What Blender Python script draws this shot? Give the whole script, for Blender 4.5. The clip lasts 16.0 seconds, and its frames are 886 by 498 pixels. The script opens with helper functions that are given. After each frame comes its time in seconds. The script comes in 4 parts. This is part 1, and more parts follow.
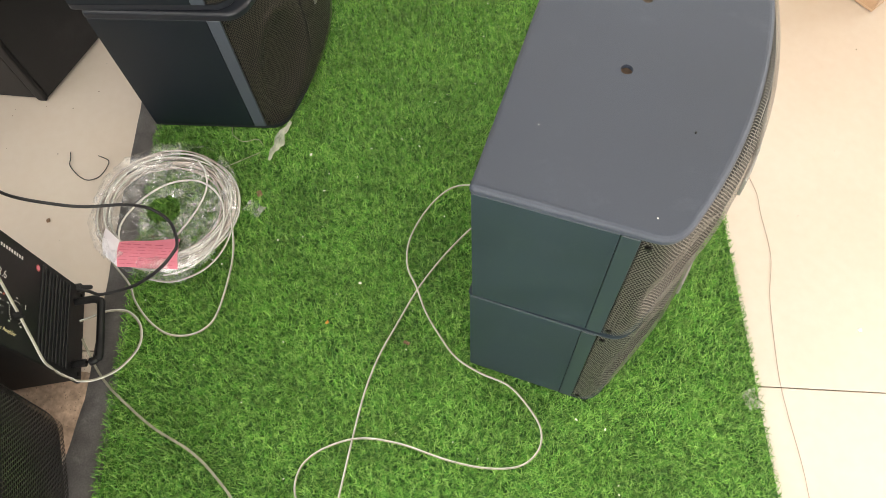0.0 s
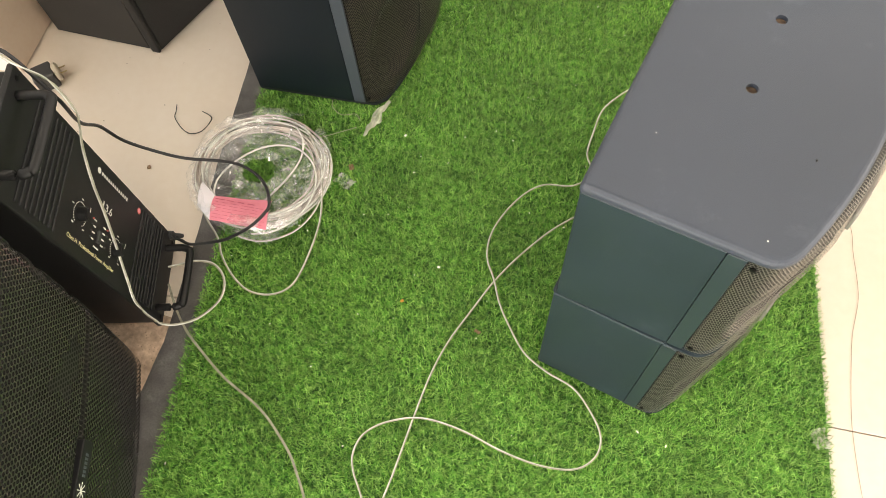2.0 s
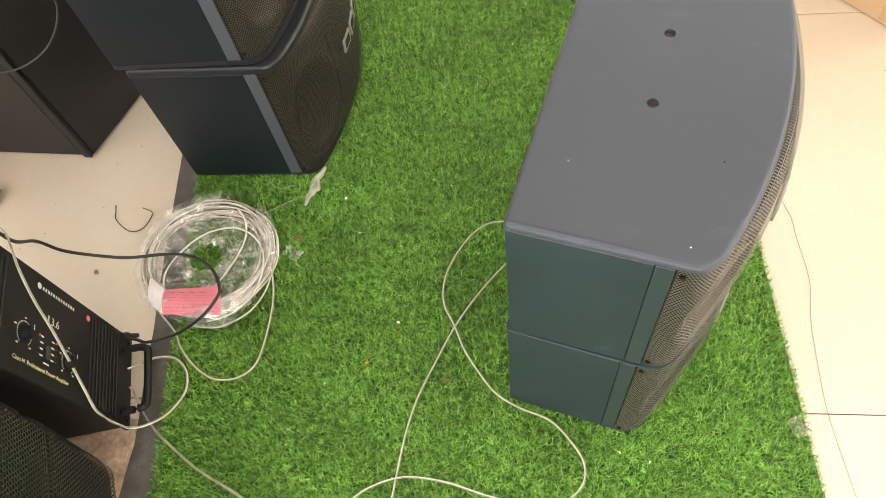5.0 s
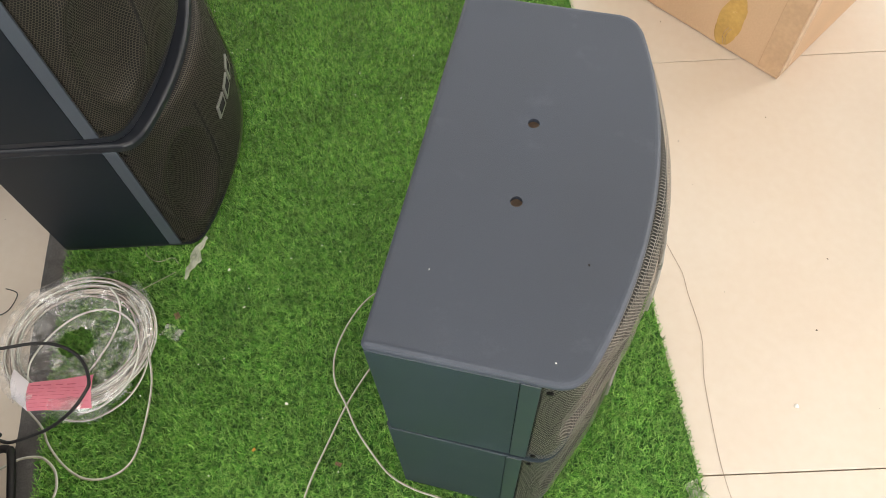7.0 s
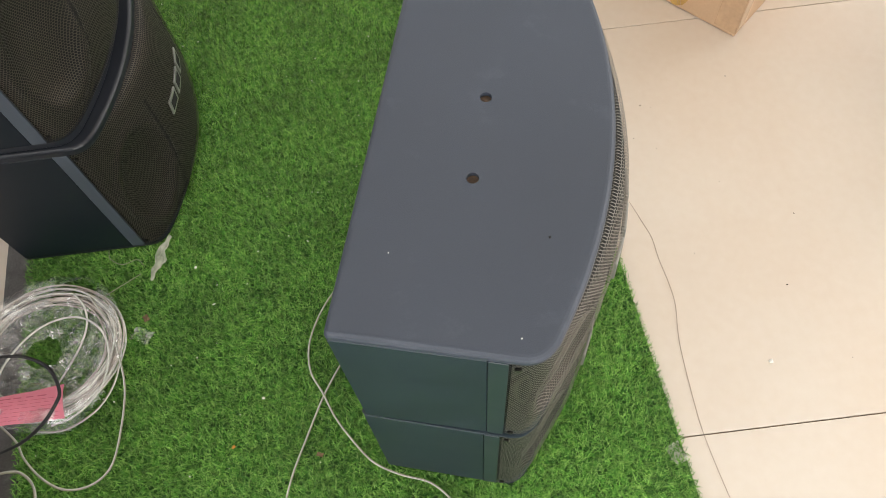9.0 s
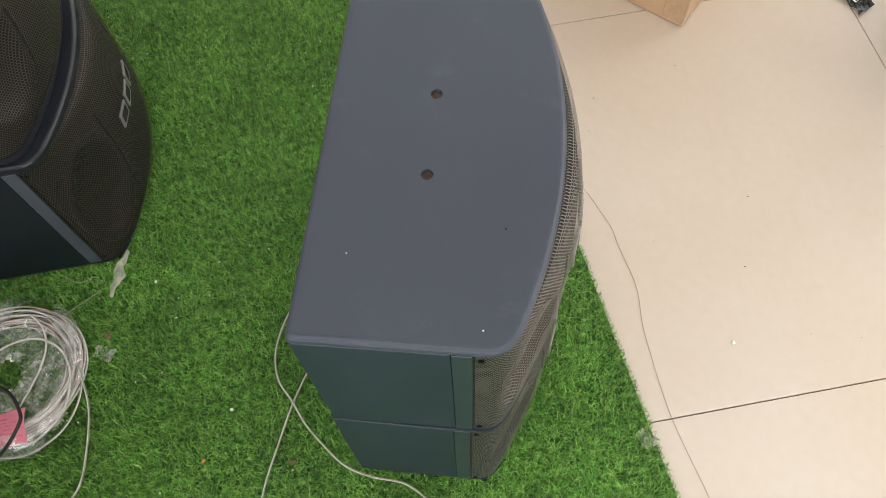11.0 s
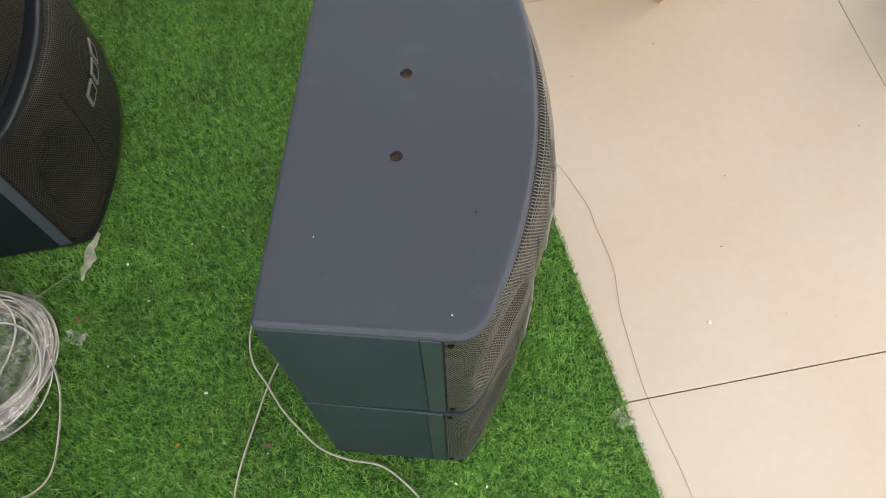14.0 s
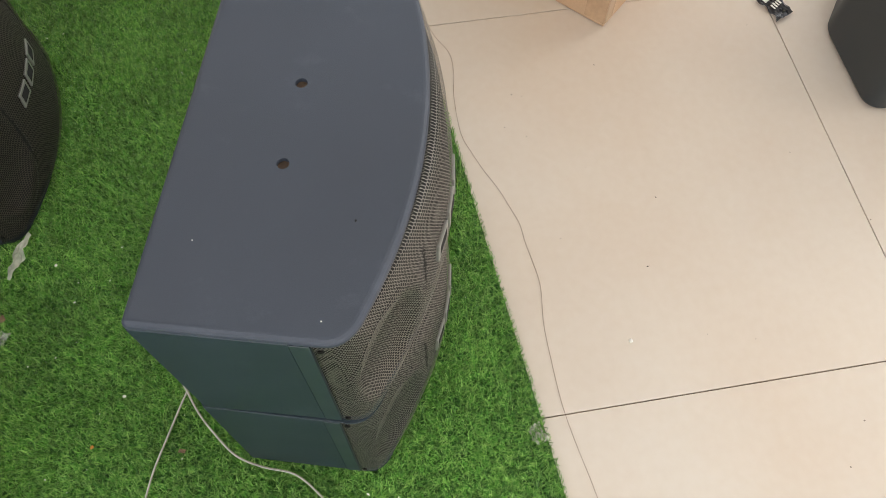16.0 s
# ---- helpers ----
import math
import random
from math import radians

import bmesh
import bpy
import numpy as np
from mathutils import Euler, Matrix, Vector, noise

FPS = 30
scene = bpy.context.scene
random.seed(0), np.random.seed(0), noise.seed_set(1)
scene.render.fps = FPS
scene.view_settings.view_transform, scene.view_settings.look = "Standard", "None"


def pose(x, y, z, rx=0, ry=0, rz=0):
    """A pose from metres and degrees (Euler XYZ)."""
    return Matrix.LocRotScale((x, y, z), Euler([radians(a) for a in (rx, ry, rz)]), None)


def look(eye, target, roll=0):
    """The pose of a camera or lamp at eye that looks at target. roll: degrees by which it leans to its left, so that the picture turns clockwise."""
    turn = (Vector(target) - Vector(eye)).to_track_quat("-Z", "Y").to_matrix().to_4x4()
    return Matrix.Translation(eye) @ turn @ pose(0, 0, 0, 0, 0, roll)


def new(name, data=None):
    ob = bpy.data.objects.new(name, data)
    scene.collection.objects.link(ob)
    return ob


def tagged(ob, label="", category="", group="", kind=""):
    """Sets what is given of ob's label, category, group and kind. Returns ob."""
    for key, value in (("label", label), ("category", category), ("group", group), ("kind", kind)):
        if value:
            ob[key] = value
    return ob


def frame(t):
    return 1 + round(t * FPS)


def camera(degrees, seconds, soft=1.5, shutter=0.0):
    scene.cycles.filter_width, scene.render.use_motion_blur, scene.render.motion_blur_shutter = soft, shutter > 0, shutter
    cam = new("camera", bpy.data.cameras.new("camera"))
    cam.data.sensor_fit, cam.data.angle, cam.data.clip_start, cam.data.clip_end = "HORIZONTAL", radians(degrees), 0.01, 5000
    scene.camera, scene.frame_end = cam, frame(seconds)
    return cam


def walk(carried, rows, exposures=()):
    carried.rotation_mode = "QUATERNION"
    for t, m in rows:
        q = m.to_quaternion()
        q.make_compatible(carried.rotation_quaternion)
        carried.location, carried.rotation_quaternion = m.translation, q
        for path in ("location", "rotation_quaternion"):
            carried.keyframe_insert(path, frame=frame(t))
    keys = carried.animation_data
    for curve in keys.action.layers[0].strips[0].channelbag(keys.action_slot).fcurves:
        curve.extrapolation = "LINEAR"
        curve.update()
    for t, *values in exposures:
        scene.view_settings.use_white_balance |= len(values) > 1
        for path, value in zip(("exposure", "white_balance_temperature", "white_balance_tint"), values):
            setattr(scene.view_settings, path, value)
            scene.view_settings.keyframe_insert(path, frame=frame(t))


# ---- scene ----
cam = camera(61.0, 16.0, soft=0.65)
PATH = [
    (0, (0.289, 0.339, 1.139), (0.156, 1.184, -0.669), -5.7),
    (0.5, (0.271, 0.326, 1.138), (0.102, 1.158, -0.673), -5.4),
    (1, (0.257, 0.33, 1.143), (0.043, 1.154, -0.667), -5.5),
    (1.5, (0.251, 0.326, 1.142), (-0.01, 1.138, -0.667), -6.4),
    (2, (0.246, 0.322, 1.149), (-0.026, 1.133, -0.659), -6.7),
    (2.5, (0.252, 0.328, 1.147), (-0.036, 1.149, -0.654), -8.4),
    (3, (0.256, 0.329, 1.145), (-0.055, 1.161, -0.647), -10.0),
    (3.5, (0.253, 0.328, 1.15), (-0.074, 1.173, -0.633), -11.3),
    (4, (0.263, 0.329, 1.146), (-0.027, 1.194, -0.634), -11.0),
    (4.5, (0.263, 0.332, 1.145), (0.007, 1.21, -0.633), -10.7),
    (5, (0.288, 0.332, 1.154), (0.064, 1.26, -0.603), -12.0),
    (5.2, (0.32, 0.333, 1.156), (0.12, 1.288, -0.59), -11.6),
    (7.3, (0.354, 0.456, 1.154), (0.32, 1.406, -0.605), -4.5),
    (7.5, (0.347, 0.463, 1.154), (0.304, 1.398, -0.614), -4.4),
    (8, (0.349, 0.471, 1.155), (0.299, 1.386, -0.623), -4.5),
    (8.5, (0.356, 0.463, 1.15), (0.32, 1.375, -0.63), -5.5),
    (9, (0.373, 0.445, 1.144), (0.383, 1.348, -0.64), -6.3),
    (9.2, (0.377, 0.44, 1.143), (0.412, 1.336, -0.645), -5.8),
    (11.5, (0.384, 0.436, 1.141), (0.485, 1.337, -0.642), -4.5),
    (12, (0.39, 0.434, 1.138), (0.503, 1.325, -0.649), -4.3),
    (12.5, (0.392, 0.432, 1.134), (0.52, 1.297, -0.664), -3.4),
    (13, (0.398, 0.434, 1.133), (0.529, 1.28, -0.674), -2.9),
    (13.5, (0.399, 0.442, 1.132), (0.528, 1.281, -0.679), -2.6),
    (14, (0.396, 0.443, 1.134), (0.521, 1.285, -0.676), -2.6),
    (14.5, (0.4, 0.436, 1.132), (0.532, 1.279, -0.677), -3.0),
    (15, (0.405, 0.433, 1.131), (0.552, 1.267, -0.681), -2.4),
    (15.5, (0.423, 0.428, 1.134), (0.596, 1.264, -0.675), -1.2),
    (16, (0.493, 0.416, 1.139), (0.652, 1.291, -0.653), 0.9),
]
walk(cam, [(t, look(eye, target, roll)) for t, eye, target, roll in PATH],
     exposures=[(0, 0.37, 7150, 10), (1.5, 0.47, 7500, 10), (3.5, 0.59, 7850, 10), (5, 0.53, 7800, 10), (7.5, 0.02, 6850, 10), (9, -0.06, 6800, 10), (12, -0.23, 6700, 10), (14.5, -0.23, 6700, 10), (16, -0.34, 6650, 10)])

# ---- world and light ----
world = bpy.data.worlds.new("world")
scene.world = world
world.use_nodes = True
wn = world.node_tree
sky = wn.nodes.new("ShaderNodeTexSky")
sky.sky_type, sky.sun_disc = "NISHITA", False
sky.sun_elevation, sky.sun_rotation = radians(48), radians(25)
wn.links.new(sky.outputs[0], wn.nodes["Background"].inputs[0])
wn.nodes["Background"].inputs[1].default_value = 0.12

sun = new("sun", bpy.data.lights.new("sun", "SUN"))
sun.data.energy, sun.data.angle, sun.data.color = 1.0, radians(12), (1.0, 0.95, 0.88)
sun.matrix_world = look((2, 6, 8), (1, 0, 0))


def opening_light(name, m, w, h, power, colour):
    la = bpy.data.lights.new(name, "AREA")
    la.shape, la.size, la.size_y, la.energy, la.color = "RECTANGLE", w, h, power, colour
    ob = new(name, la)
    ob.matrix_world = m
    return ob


opening_light("daylight_front", look((1.4, 4.5, 1.45), (1.4, 0.0, 0.9)), 4.2, 2.4, 38, (1.0, 0.98, 0.95))
# unseen opening behind the camera, with a lamp added to lift the near side
opening_light("fill_rear", look((0.6, -2.1, 1.45), (0.5, 1.0, 0.6)), 3.4, 2.4, 90, (1.0, 0.98, 0.95))
opening_light("daylight_side", look((4.1, 1.6, 1.45), (0.0, 1.3, 0.9)), 4.2, 2.4, 122, (1.0, 0.98, 0.95))
# unseen west opening and its lamp are added to brighten the left side
opening_light("fill_west", look((-1.25, -0.4, 1.35), (0.2, 0.6, 0.2)), 2.6, 2.2, 27, (1.0, 0.98, 0.95))


# ---- materials ----
def material(name, base, rough=0.5, metal=0.0, var=0.15, big=3.0, fine=120.0, bump=0.1, dist=0.001, spec=0.5, rvar=0.08,
             second=None, world_space=False, coat=0.0, island=0.0, scuff=0.0, scuff_scale=16.0):
    """Principled surface with stains at a large scale, grain at a fine one, and a fine relief."""
    m = bpy.data.materials.new(name)
    m.use_nodes = True
    nt = m.node_tree
    n, l = nt.nodes, nt.links
    b = n["Principled BSDF"]
    if world_space:
        co = n.new("ShaderNodeNewGeometry").outputs["Position"]
    else:
        co = n.new("ShaderNodeTexCoord").outputs["Object"]
    nb = n.new("ShaderNodeTexNoise")
    nb.inputs["Scale"].default_value, nb.inputs["Detail"].default_value = big, 6
    nf = n.new("ShaderNodeTexNoise")
    nf.inputs["Scale"].default_value, nf.inputs["Detail"].default_value = fine, 4
    l.new(co, nb.inputs["Vector"])
    l.new(co, nf.inputs["Vector"])
    ramp = n.new("ShaderNodeValToRGB")
    second = second or tuple(c * (1 - var) for c in base)
    ramp.color_ramp.elements[0].position, ramp.color_ramp.elements[1].position = 0.32, 0.68
    ramp.color_ramp.elements[0].color = (*second, 1)
    ramp.color_ramp.elements[1].color = (*base, 1)
    l.new(nb.outputs["Fac"], ramp.inputs["Fac"])
    mix = n.new("ShaderNodeMix")
    mix.data_type, mix.blend_type = "RGBA", "OVERLAY"
    mix.inputs["Factor"].default_value = var
    l.new(ramp.outputs["Color"], mix.inputs["A"])
    l.new(nf.outputs["Fac"], mix.inputs["B"])
    out = mix.outputs["Result"]
    if scuff:
        ns = n.new("ShaderNodeTexNoise")
        ns.inputs["Scale"].default_value, ns.inputs["Detail"].default_value, ns.inputs["Roughness"].default_value = scuff_scale, 10, 0.72
        l.new(co, ns.inputs["Vector"])
        ms_ = n.new("ShaderNodeMapRange")
        ms_.inputs["From Min"].default_value, ms_.inputs["From Max"].default_value = 0.56, 0.74
        ms_.inputs["To Max"].default_value = scuff
        l.new(ns.outputs["Fac"], ms_.inputs["Value"])
        mx = n.new("ShaderNodeMix")
        mx.data_type = "RGBA"
        l.new(ms_.outputs["Result"], mx.inputs["Factor"])
        l.new(out, mx.inputs["A"])
        mx.inputs["B"].default_value = (*(min(1, c * 1.9 + 0.03) for c in base), 1)
        out = mx.outputs["Result"]
    if island:
        g = n.new("ShaderNodeNewGeometry")
        hsv = n.new("ShaderNodeHueSaturation")
        mr = n.new("ShaderNodeMapRange")
        mr.inputs["To Min"].default_value, mr.inputs["To Max"].default_value = 1 - island, 1 + island
        l.new(g.outputs["Random Per Island"], mr.inputs["Value"])
        l.new(mr.outputs["Result"], hsv.inputs["Value"])
        l.new(out, hsv.inputs["Color"])
        out = hsv.outputs["Color"]
    l.new(out, b.inputs["Base Color"])
    rr = n.new("ShaderNodeMapRange")
    rr.inputs["To Min"].default_value, rr.inputs["To Max"].default_value = max(0.02, rough - rvar), min(1.0, rough + rvar)
    l.new(nb.outputs["Fac"], rr.inputs["Value"])
    l.new(rr.outputs["Result"], b.inputs["Roughness"])
    b.inputs["Metallic"].default_value = metal
    b.inputs["Specular IOR Level"].default_value = spec
    b.inputs["Coat Weight"].default_value = coat
    if bump:
        bp = n.new("ShaderNodeBump")
        bp.inputs["Strength"].default_value, bp.inputs["Distance"].default_value = bump, dist
        l.new(nf.outputs["Fac"], bp.inputs["Height"])
        l.new(bp.outputs["Normal"], b.inputs["Normal"])
    return m


def grass_material():
    m = bpy.data.materials.new("turf_blade")
    m.use_nodes = True
    n, l = m.node_tree.nodes, m.node_tree.links
    b = n["Principled BSDF"]
    g = n.new("ShaderNodeNewGeometry")
    ramp = n.new("ShaderNodeValToRGB")
    els = ramp.color_ramp.elements
    els[0].color, els[1].color = (0.026, 0.13, 0.012, 1), (0.32, 0.57, 0.14, 1)
    for p, c in ((0.30, (0.074, 0.265, 0.027, 1)), (0.75, (0.21, 0.43, 0.080, 1))):
        els.new(p).color = c
    l.new(g.outputs["Random Per Island"], ramp.inputs["Fac"])
    fac = []
    for scale, detail, lo, hi in ((9, 2, 0.75, 1.25), (80, 2, 0.55, 1.45)):   # broad shading of the pile, and single tufts
        nz = n.new("ShaderNodeTexNoise")
        nz.inputs["Scale"].default_value, nz.inputs["Detail"].default_value = scale, detail
        l.new(g.outputs["Position"], nz.inputs["Vector"])
        mr = n.new("ShaderNodeMapRange")
        mr.inputs["From Min"].default_value, mr.inputs["From Max"].default_value = 0.25, 0.75
        mr.inputs["To Min"].default_value, mr.inputs["To Max"].default_value = lo, hi
        l.new(nz.outputs["Fac"], mr.inputs["Value"])
        fac.append(mr)
    mul = n.new("ShaderNodeMath")
    mul.operation = "MULTIPLY"
    l.new(fac[0].outputs["Result"], mul.inputs[0])
    l.new(fac[1].outputs["Result"], mul.inputs[1])
    hsv = n.new("ShaderNodeHueSaturation")
    l.new(mul.outputs["Value"], hsv.inputs["Value"])
    l.new(ramp.outputs["Color"], hsv.inputs["Color"])
    l.new(hsv.outputs["Color"], b.inputs["Base Color"])
    b.inputs["Roughness"].default_value = 0.40
    b.inputs["Specular IOR Level"].default_value = 0.4
    return m


def film_material(name, clear=0.8, tint=(0.95, 0.95, 0.95), rough=0.15, metal=0.0):
    """Thin clear plastic film: mostly see-through, with gloss on its creases."""
    m = bpy.data.materials.new(name)
    m.use_nodes = True
    n, l = m.node_tree.nodes, m.node_tree.links
    b = n["Principled BSDF"]
    b.inputs["Base Color"].default_value = (*tint, 1)
    b.inputs["Roughness"].default_value = rough
    b.inputs["Metallic"].default_value = metal
    t = n.new("ShaderNodeBsdfTransparent")
    mix = n.new("ShaderNodeMixShader")
    co = n.new("ShaderNodeTexCoord")
    nz = n.new("ShaderNodeTexNoise")
    nz.inputs["Scale"].default_value, nz.inputs["Detail"].default_value = 45, 5
    l.new(co.outputs["Object"], nz.inputs["Vector"])
    mr = n.new("ShaderNodeMapRange")
    mr.inputs["From Min"].default_value, mr.inputs["From Max"].default_value = 0.4, 0.7
    mr.inputs["To Min"].default_value, mr.inputs["To Max"].default_value = min(1, clear + 0.12), clear - 0.25
    l.new(nz.outputs["Fac"], mr.inputs["Value"])
    l.new(mr.outputs["Result"], mix.inputs["Fac"])
    l.new(b.outputs[0], mix.inputs[1])
    l.new(t.outputs[0], mix.inputs[2])
    l.new(mix.outputs[0], n["Material Output"].inputs["Surface"])
    return m


M_TILE = material("porcelain_tile", (0.70, 0.628, 0.548), 0.30, var=0.07, big=2.6, fine=60, bump=0.015, world_space=True,
                  second=(0.675, 0.575, 0.48), rvar=0.03)
M_GROUT = material("dirty_grout", (0.36, 0.27, 0.20), 0.9, var=0.3, big=8, world_space=True)
M_SHADE_DIRT = material("shaded_dirty_tile", (0.58, 0.42, 0.31), 0.6, var=0.5, big=30, world_space=True)
M_WALLT = material("wall_tile", (0.76, 0.61, 0.49), 0.35, var=0.08, big=4, world_space=True, bump=0.03)
M_PAINT = material("white_paint", (0.80, 0.80, 0.78), 0.7, var=0.05, big=2, fine=200, world_space=True)
M_PAVE = material("outdoor_concrete", (0.42, 0.40, 0.37), 0.85, var=0.2, big=1.5, world_space=True)
M_BACK = material("turf_backing", (0.02, 0.09, 0.012), 0.8, var=0.3, big=40)
M_EDGE = material("black_backing_fabric", (0.130, 0.124, 0.123), 0.75, var=0.45, big=26, fine=400, bump=0.4, scuff=0.5, scuff_scale=30)
M_BLADE = grass_material()
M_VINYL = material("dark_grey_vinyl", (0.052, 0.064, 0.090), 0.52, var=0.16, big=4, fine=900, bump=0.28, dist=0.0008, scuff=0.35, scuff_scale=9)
# sides darker than the top; the teal carries bounced light in the colour
M_SIDE = material("dark_teal_side", (0.024, 0.041, 0.055), 0.47, var=0.28, big=9, fine=900, bump=0.25, dist=0.0008, scuff=0.3, scuff_scale=14)
M_TRIM = material("grey_trim", (0.085, 0.095, 0.11), 0.42, var=0.1, big=9, fine=500, bump=0.05)
M_SIDER = material("navy_black_side_paint", (0.009, 0.014, 0.020), 0.42, var=0.16, big=6, fine=500, bump=0.06, dist=0.0006, spec=0.32)
M_CAPR = material("dark_navy_rim", (0.016, 0.019, 0.026), 0.38, var=0.12, big=6, fine=600, bump=0.08)
M_TRIML = material("pale_grey_trim", (0.066, 0.080, 0.101), 0.42, var=0.1, big=9, fine=500, bump=0.05)
M_TRIMD = material("teal_grey_trim", (0.029, 0.046, 0.056), 0.40, var=0.1, big=9, fine=500, bump=0.05)
M_THREAD = material("brown_thread", (0.36, 0.25, 0.19), 0.8, var=0.2)
M_GRILLE = material("perforated_steel", (0.245, 0.234, 0.212), 0.42, metal=0.6, var=0.12, big=7, fine=300, bump=0.05)
M_GRILLER = material("brown_black_perforated_steel", (0.070, 0.061, 0.047), 0.42, metal=0.35, var=0.12, big=7, fine=300, bump=0.05)
M_CLOTH = material("black_speaker_cloth", (0.012, 0.012, 0.012), 0.95, var=0.2, big=20, fine=800)
M_CHROME = material("silver_badge", (0.36, 0.36, 0.34), 0.35, metal=0.7, var=0.1, big=30, bump=0.02)
M_SCREW = material("black_screw", (0.02, 0.02, 0.02), 0.35, metal=0.6, var=0.1, big=30)
M_WOOD = material("raw_chipboard", (0.13, 0.088, 0.062), 0.9, var=0.4, big=200, fine=900)
M_BLACK = material("black_powder_coat", (0.013, 0.013, 0.014), 0.46, var=0.2, big=12, fine=900, bump=0.15, dist=0.0004, spec=0.3, scuff=0.25, scuff_scale=40)
M_BLACK2 = material("black_textured_paint", (0.020, 0.019, 0.020), 0.65, var=0.3, big=7, fine=420, bump=0.5, scuff=0.3, scuff_scale=7)
M_CLOTH2 = material("worn_charcoal_cloth", (0.034, 0.030, 0.027), 0.85, var=0.4, big=5, fine=600, bump=0.5, scuff=0.4, scuff_scale=6)
M_GRILLE2 = material("black_perforated_steel", (0.068, 0.063, 0.058), 0.26, metal=0.6, var=0.15, big=9, bump=0.05)
M_PRINT = material("white_print", (0.75, 0.75, 0.70), 0.6, var=0.05)
M_PRINTY = material("cream_print", (0.80, 0.74, 0.42), 0.6, var=0.05)
M_RED = material("red_print", (0.55, 0.12, 0.10), 0.6, var=0.1)
M_RUBBER = material("black_cable_rubber", (0.025, 0.025, 0.027), 0.5, var=0.15, big=40)
M_WIRE = material("clear_speaker_wire", (0.77, 0.765, 0.72), 0.20, metal=0.15, var=0.2, big=60, fine=300, bump=0.05, coat=0.6)
M_WIRE2 = material("dusty_shaded_wire", (0.38, 0.37, 0.29), 0.4, var=0.25, big=60, coat=0.3)
M_COPPER = material("coppery_wire", (0.74, 0.665, 0.62), 0.24, metal=0.25, var=0.15, big=50, coat=0.6)
M_FILM = film_material("clear_film", 0.80, rough=0.14, metal=0.4)
M_FILMC = film_material("creased_film", 0.79, rough=0.22, metal=0.4)
M_FILMT = film_material("thin_film", 0.80, (0.80, 0.80, 0.76), 0.35)
M_FILM2 = film_material("cloudy_film", 0.45, (0.75, 0.74, 0.66), 0.4)
M_PINK = material("pink_paper", (0.86, 0.27, 0.36), 0.55, var=0.12, big=20)
M_PAPER = material("white_paper", (0.84, 0.80, 0.86), 0.55, var=0.06, big=20)
M_CARD = material("brown_cardboard", (0.60, 0.40, 0.25), 0.75, var=0.12, big=5, fine=260, bump=0.12)
M_TAPE = material("yellowed_tape", (0.60, 0.37, 0.11), 0.25, var=0.25, big=18, bump=0.2)
M_TAPEC = material("clear_tape", (0.545, 0.362, 0.225), 0.22, var=0.12, big=30, bump=0.2)
M_BEIGE = material("beige_plastic", (0.55, 0.48, 0.38), 0.45, var=0.15, big=30)
M_SOOT = material("dark_grey_plastic", (0.045, 0.045, 0.045), 0.55, var=0.2, big=20)
M_BRASS = material("dull_brass", (0.45, 0.36, 0.20), 0.4, metal=0.9, var=0.2, big=40)
M_BIT = material("white_bits", (0.80, 0.80, 0.76), 0.6, var=0.1, big=50, island=0.25)
M_DARKBIT = material("dark_bits", (0.16, 0.12, 0.09), 0.8, var=0.3, big=50, island=0.4)
M_ORANGE = material("orange_chip", (0.75, 0.33, 0.06), 0.6, var=0.2, big=60)
M_LEAF = material("dry_leaf", (0.30, 0.19, 0.12), 0.8, var=0.3, big=60)
M_WRAP = material("black_foil_wrapper", (0.03, 0.03, 0.035), 0.25, var=0.2, big=40)
M_FOIL = material("silver_foil", (0.62, 0.61, 0.60), 0.3, metal=0.7, var=0.15, big=60, bump=0.3)
M_INK = material("red_ink", (0.66, 0.15, 0.23), 0.6, var=0.2, big=80)
M_PANELG = material("dark_moulded_plastic", (0.026, 0.034, 0.040), 0.5, var=0.12, big=6, fine=700, bump=0.12)


# ---- building helpers ----
def mesh_object(name, verts, faces, mat, parent=None, label="", smooth=False):
    me = bpy.data.meshes.new(name)
    me.from_pydata([tuple(v) for v in verts], [], faces)
    me.materials.append(mat)
    if smooth:
        me.polygons.foreach_set("use_smooth", [True] * len(me.polygons))
    ob = new(name, me)
    ob.parent = parent
    if label:
        tagged(ob, label)
    return ob


def part(name, bm, mat, parent=None, label="", smooth=False):
    bmesh.ops.recalc_face_normals(bm, faces=bm.faces)
    me = bpy.data.meshes.new(name)
    bm.to_mesh(me)
    bm.free()
    me.materials.append(mat)
    if smooth:
        me.polygons.foreach_set("use_smooth", [True] * len(me.polygons))
    ob = new(name, me)
    ob.parent = parent
    if label:
        tagged(ob, label)
    return ob


def thing(name, m, label, category, group="", kind=""):
    ob = new(name)
    ob.empty_display_size = 0.05
    ob.matrix_world = m
    return tagged(ob, label, category, group, kind)


def block(x0, x1, y0, y1, z0, z1, bevel=0.0, seg=2, m=None):
    bm = bmesh.new()
    bmesh.ops.create_cube(bm, size=1)
    bmesh.ops.transform(bm, verts=bm.verts, matrix=Matrix.Translation(((x0 + x1) / 2, (y0 + y1) / 2, (z0 + z1) / 2))
                        @ Matrix.Diagonal((x1 - x0, y1 - y0, z1 - z0, 1)))
    if bevel:
        bmesh.ops.bevel(bm, geom=bm.edges[:], offset=bevel, segments=seg, profile=0.6, affect="EDGES")
    if m is not None:
        bmesh.ops.transform(bm, verts=bm.verts, matrix=m)
    return bm


